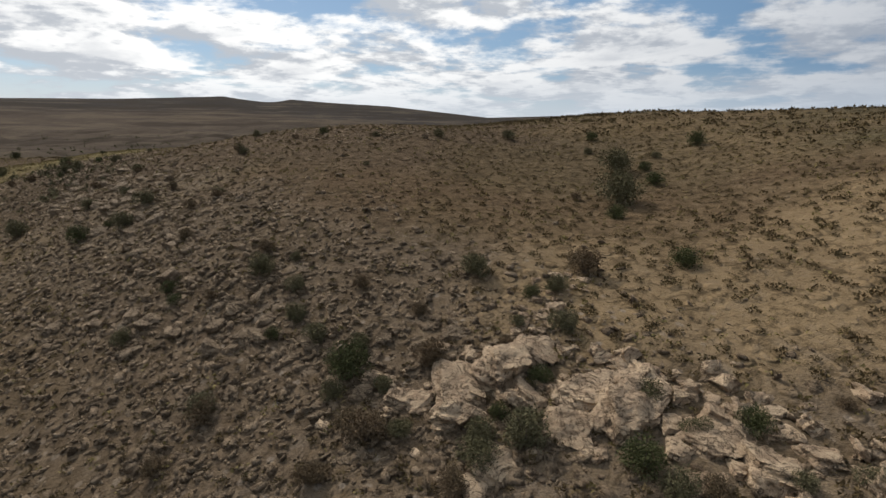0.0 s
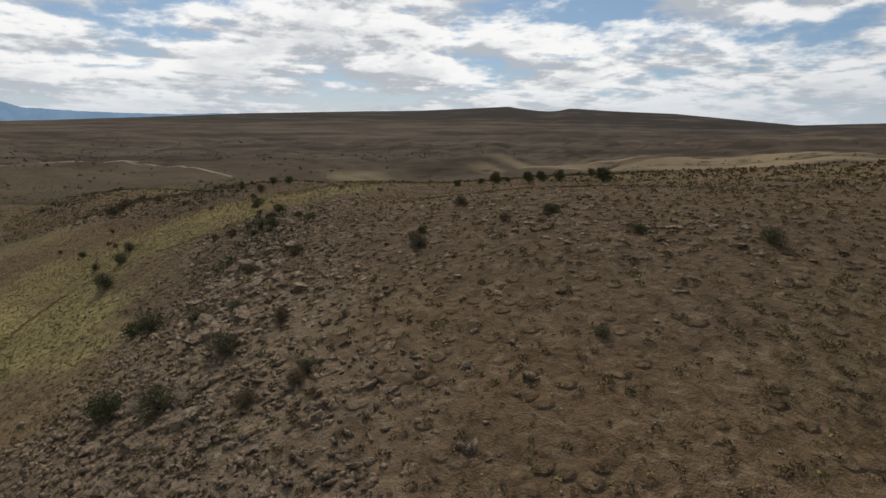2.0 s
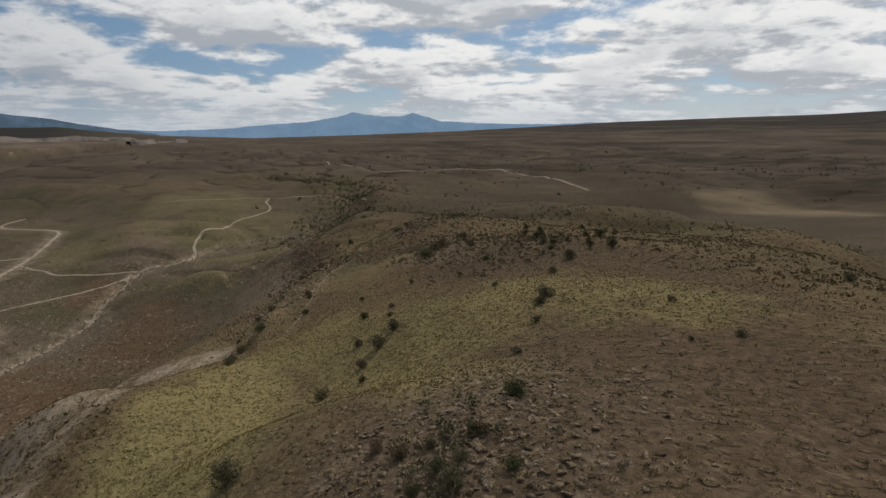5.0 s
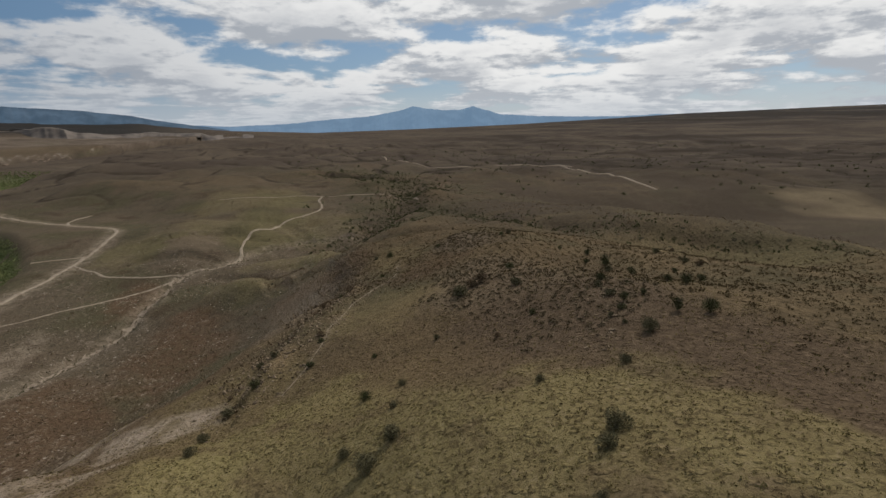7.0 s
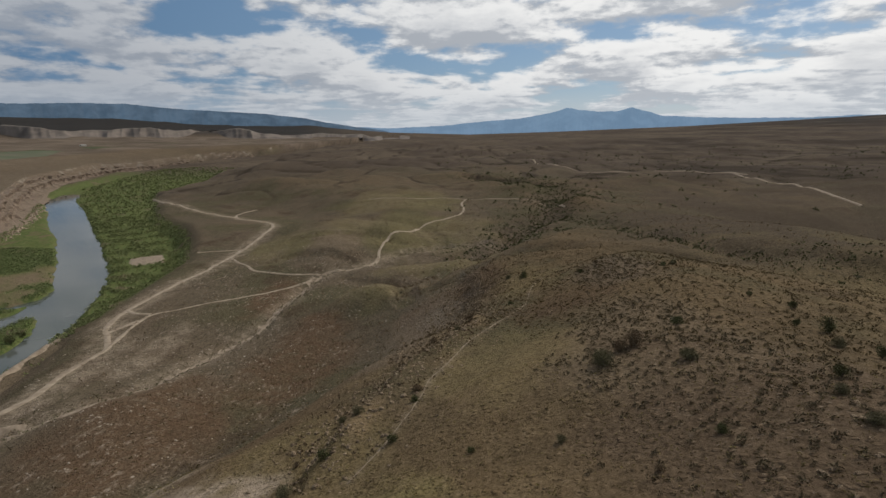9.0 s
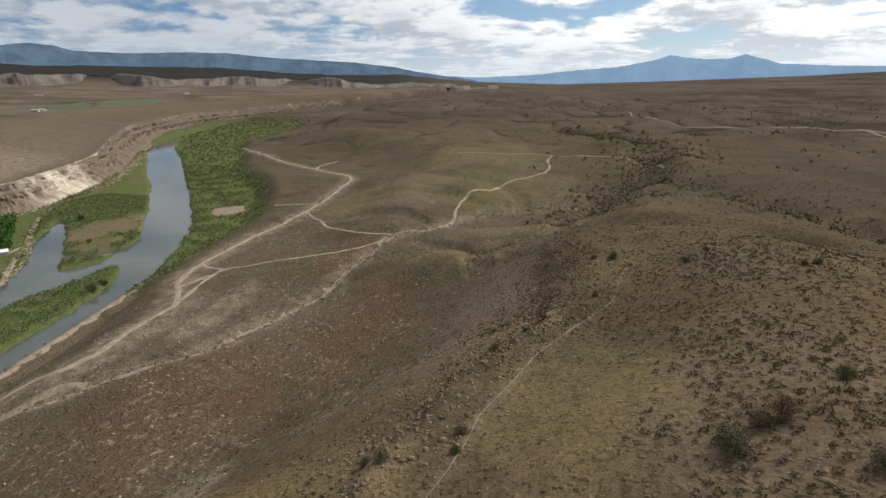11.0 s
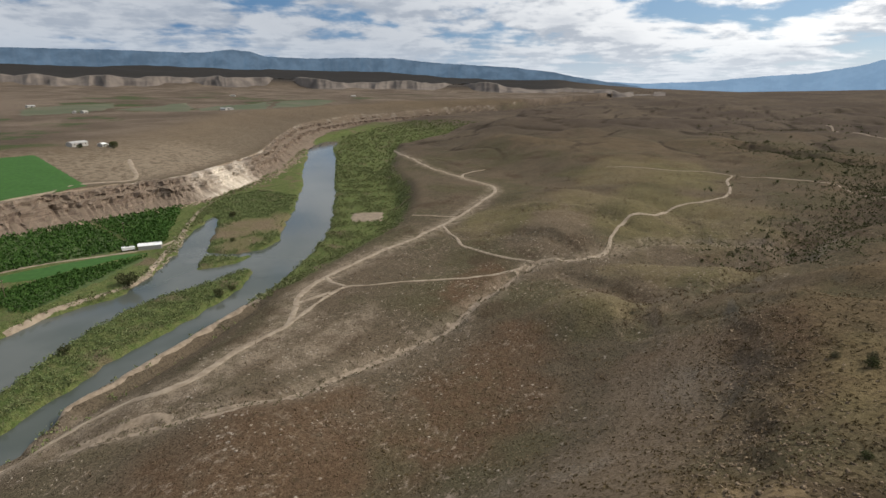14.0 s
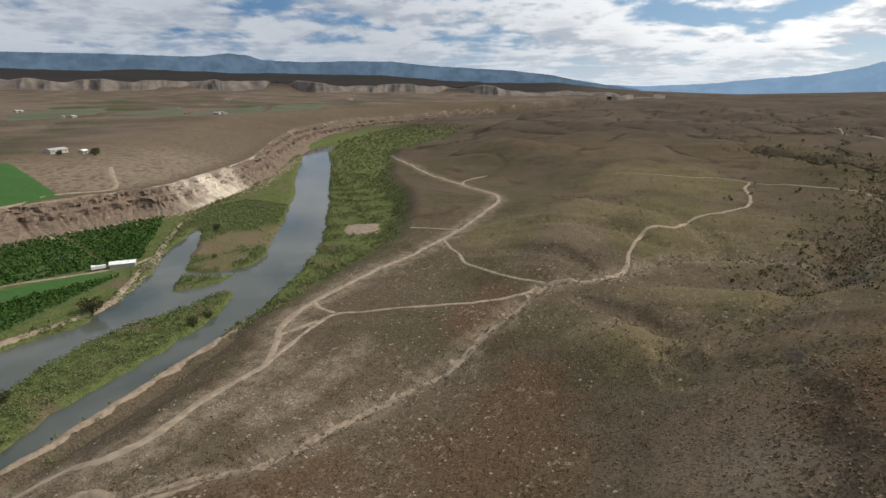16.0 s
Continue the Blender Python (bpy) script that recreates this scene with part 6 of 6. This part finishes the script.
# ---- farm buildings, poles and single trees
def box(bm, x0, x1, y0, y1, z0, z1):
    v = [bm.verts.new(p) for p in ((x0, y0, z0), (x1, y0, z0), (x1, y1, z0), (x0, y1, z0), (x0, y0, z1), (x1, y0, z1), (x1, y1, z1), (x0, y1, z1))]
    for q in ((0, 3, 2, 1), (4, 5, 6, 7), (0, 1, 5, 4), (1, 2, 6, 5), (2, 3, 7, 6), (3, 0, 4, 7)):
        bm.faces.new([v[k] for k in q])
    return v


def shed(x, y, turn, long, wide, tall, pitch, label, category, wall=None, roof=None):
    """A gabled farm building with walls, an overhanging roof, doors and windows."""
    base = tagged(new("shed"), label, category, group="farm buildings in the valley")
    base.matrix_basis = pose(x, y, z_at(x, y) - 0.1, 0, 0, turn)
    bm = bmesh.new()
    v = box(bm, -long / 2, long / 2, -wide / 2, wide / 2, 0, tall)
    for sx in (-1, 1):
        g = bm.verts.new((sx * long / 2, 0, tall + pitch))
        a, b = [q for q in v[4:] if q.co.x * sx > 0]
        bm.faces.new((a, b, g))
    part("wall", bm, wall or M_WALL, base)
    for sy in (-1, 1):
        bm = bmesh.new()
        e, t = 0.35, 0.12
        p = [(-long / 2 - e, sy * (wide / 2 + e), tall - e * pitch / (wide / 2)), (long / 2 + e, sy * (wide / 2 + e), tall - e * pitch / (wide / 2)), (long / 2 + e, 0, tall + pitch), (-long / 2 - e, 0, tall + pitch)]
        low, up = [bm.verts.new(q) for q in p], [bm.verts.new((q[0], q[1], q[2] + t)) for q in p]
        bm.faces.new(low), bm.faces.new(up[::-1])
        for k in range(4):
            bm.faces.new((low[k], low[(k + 1) % 4], up[(k + 1) % 4], up[k]))
        part("roof", bm, roof or M_WHITE, base)
    bm = bmesh.new()
    box(bm, -long * 0.12, long * 0.12, wide / 2 - 0.02, wide / 2 + 0.05, 0.05, tall * 0.8)
    part("door", bm, M_DARK, base)
    for k in (-0.34, 0.34):
        bm = bmesh.new()
        box(bm, long * k - 0.5, long * k + 0.5, wide / 2 - 0.02, wide / 2 + 0.04, tall * 0.45, tall * 0.8)
        part("window", bm, M_DARK, base)
    return base


def trailer(x, y, turn, long, label):
    base = tagged(new("trailer"), label, "trailer")
    base.matrix_basis = pose(x, y, z_at(x, y) + 0.1, 0, 0, turn)
    bm = bmesh.new()
    box(bm, -long / 2, long / 2, -1.0, 1.0, 0.5, 2.1)
    bmesh.ops.bevel(bm, geom=bm.edges, offset=0.12, segments=2, affect="EDGES")
    part("body", bm, M_WHITE, base)
    for sx in (-0.3, 0.3):
        for sy in (-0.9, 0.9):
            bm = bmesh.new()
            bmesh.ops.create_cone(bm, cap_ends=True, segments=12, radius1=0.35, radius2=0.35, depth=0.25, matrix=pose(long * sx, sy, 0.3, 90))
            part("wheel", bm, M_DARK, base)
    return base


def pole(x, y, tall, turn, label):
    base = tagged(new("utility_pole"), label, "utility pole", group="utility poles")
    base.matrix_basis = pose(x, y, z_at(x, y) - 0.2, 0, 0, turn)
    bm = bmesh.new()
    bmesh.ops.create_cone(bm, cap_ends=True, segments=8, radius1=0.17, radius2=0.11, depth=tall, matrix=pose(0, 0, tall / 2))
    part("post", bm, M_POLE, base)
    bm = bmesh.new()
    box(bm, -1.2, 1.2, -0.08, 0.08, tall - 0.7, tall - 0.5)
    part("crossarm", bm, M_POLE, base)
    for k in (-1.05, -0.4, 0.4, 1.05):
        bm = bmesh.new()
        bmesh.ops.create_cone(bm, cap_ends=True, segments=6, radius1=0.06, radius2=0.04, depth=0.2, matrix=pose(k, 0, tall - 0.4))
        part("insulator", bm, M_WHITE, base)
    return base


def valley_tree(x, y, wide, tall, mat, label, seed):
    r = np.random.RandomState(seed)
    base = tagged(new("tree"), label, "tree", group="single trees by the river")
    base.location = (x, y, max(z_at(x, y), WATER) - 0.1)
    v, f = stems(r, 7, tall * 0.75, wide * 0.28, wide * 0.03)
    mesh_object("trunk", v, f, M_TWIG, base)
    lobes = [(wide * 0.32 * math.cos(a), wide * 0.32 * math.sin(a), tall * h, wide * s) for a, h, s in ((r.uniform(0, 6.28), r.uniform(0.35, 0.8), r.uniform(0.16, 0.28)) for _ in range(11))]
    v, t = leaf_cloud(r, lobes, 900, wide * 0.085)
    crown = bulk("crown", v, t, mat)
    crown.parent = base
    return base


shed(-320.5, -205.5, 140, 11, 4.6, 2.5, 0.9, "long white metal-roofed packing shed beside the orchard", "shed", M_WALL)
trailer(-313, -211, 150, 4.2, "small white trailer parked beside the packing shed")
trailer(-310.5, -213, 60, 3.2, "small white trailer parked beside the packing shed")
shed(-440, -447, 12, 17, 6.5, 3.4, 1.3, "long pale metal barn on the plain above the cliffs", "barn", M_WALL, M_GREYROOF)
shed(-458, -440, 20, 6, 4.5, 2.6, 1.0, "small farm shed beside the barn", "shed")
shed(-464, -436, 70, 5, 4, 2.4, 0.9, "small farm shed beside the barn", "shed")
for k, (x, y, w) in enumerate(((-773, -1109, 14), (-751, -917, 12), (-739, -925, 9), (-959, -794, 16), (-935, -784, 12), (-1500, -1330, 16), (-1750, -1040, 16))):
    shed(x, y, 25 * k, w, w * 0.55, 3.2, 1.4, "small far farmhouse on the dry plain", "house", M_WALL, M_WALL if k % 2 else M_GREYROOF)
pole(-331, -241, 8.5, 30, "wooden utility pole with a crossarm among orchard trees")
pole(-244, -194, 8.5, 30, "wooden utility pole with a crossarm beside the young orchard")
pole(-700, -330, 9, 30, "wooden utility pole with a crossarm on the river flat")
pole(-800, -360, 9, 30, "wooden utility pole with a crossarm on the river flat")
for k, (x, y, w, h, m, label) in enumerate(((-285, -118, 3.4, 3.4, M_GREEN, "dark green tree on the reed island"), (-294, -120, 3.0, 3.2, M_GREEN, "dark green tree on the reed island"), (-277, -164, 8.0, 5.5, M_GREEN, "broad dark green tree on the river bank"), (-396, -222, 4.4, 3.6, M_JUNIPER, "dark round tree on the grassy island"), (-224, -122, 3.6, 3.4, M_GREEN, "dark green tree on the reed island"), (-462, -430, 7, 5, M_GREEN, "dark tree beside the barn"), (-470, -442, 6, 4.5, M_GREEN, "dark tree beside the barn"), (-436, -438, 4, 3, M_GREEN, "dark tree in front of the barn"), (-350, -176, 2.6, 2.6, M_GREEN, "small tree on the grassy island"))):
    valley_tree(x, y, w, h, m, label, 60 + k)
patch("field", ((-826, -954), (-1143, -1124), (-954, -887), (-862, -800)), M_FARCROP, "pale green irrigated field on the far plain", "field", 14, 0.8, 6)
patch("field", ((-895, -805), (-954, -887), (-1323, -1000), (-1022, -760)), M_FARCROP, "green irrigated field on the far plain", "field", 14, 0.8, 6)
patch("field", ((-640, -905), (-760, -1110), (-1000, -1190), (-830, -960)), M_FARCROP, "dry green irrigated field on the far plain", "field", 14, 0.8, 8)
patch("field", ((-1060, -780), (-1330, -990), (-1500, -930), (-1250, -790)), M_FARCROP, "dry green irrigated field on the far plain", "field", 14, 0.8, 8)
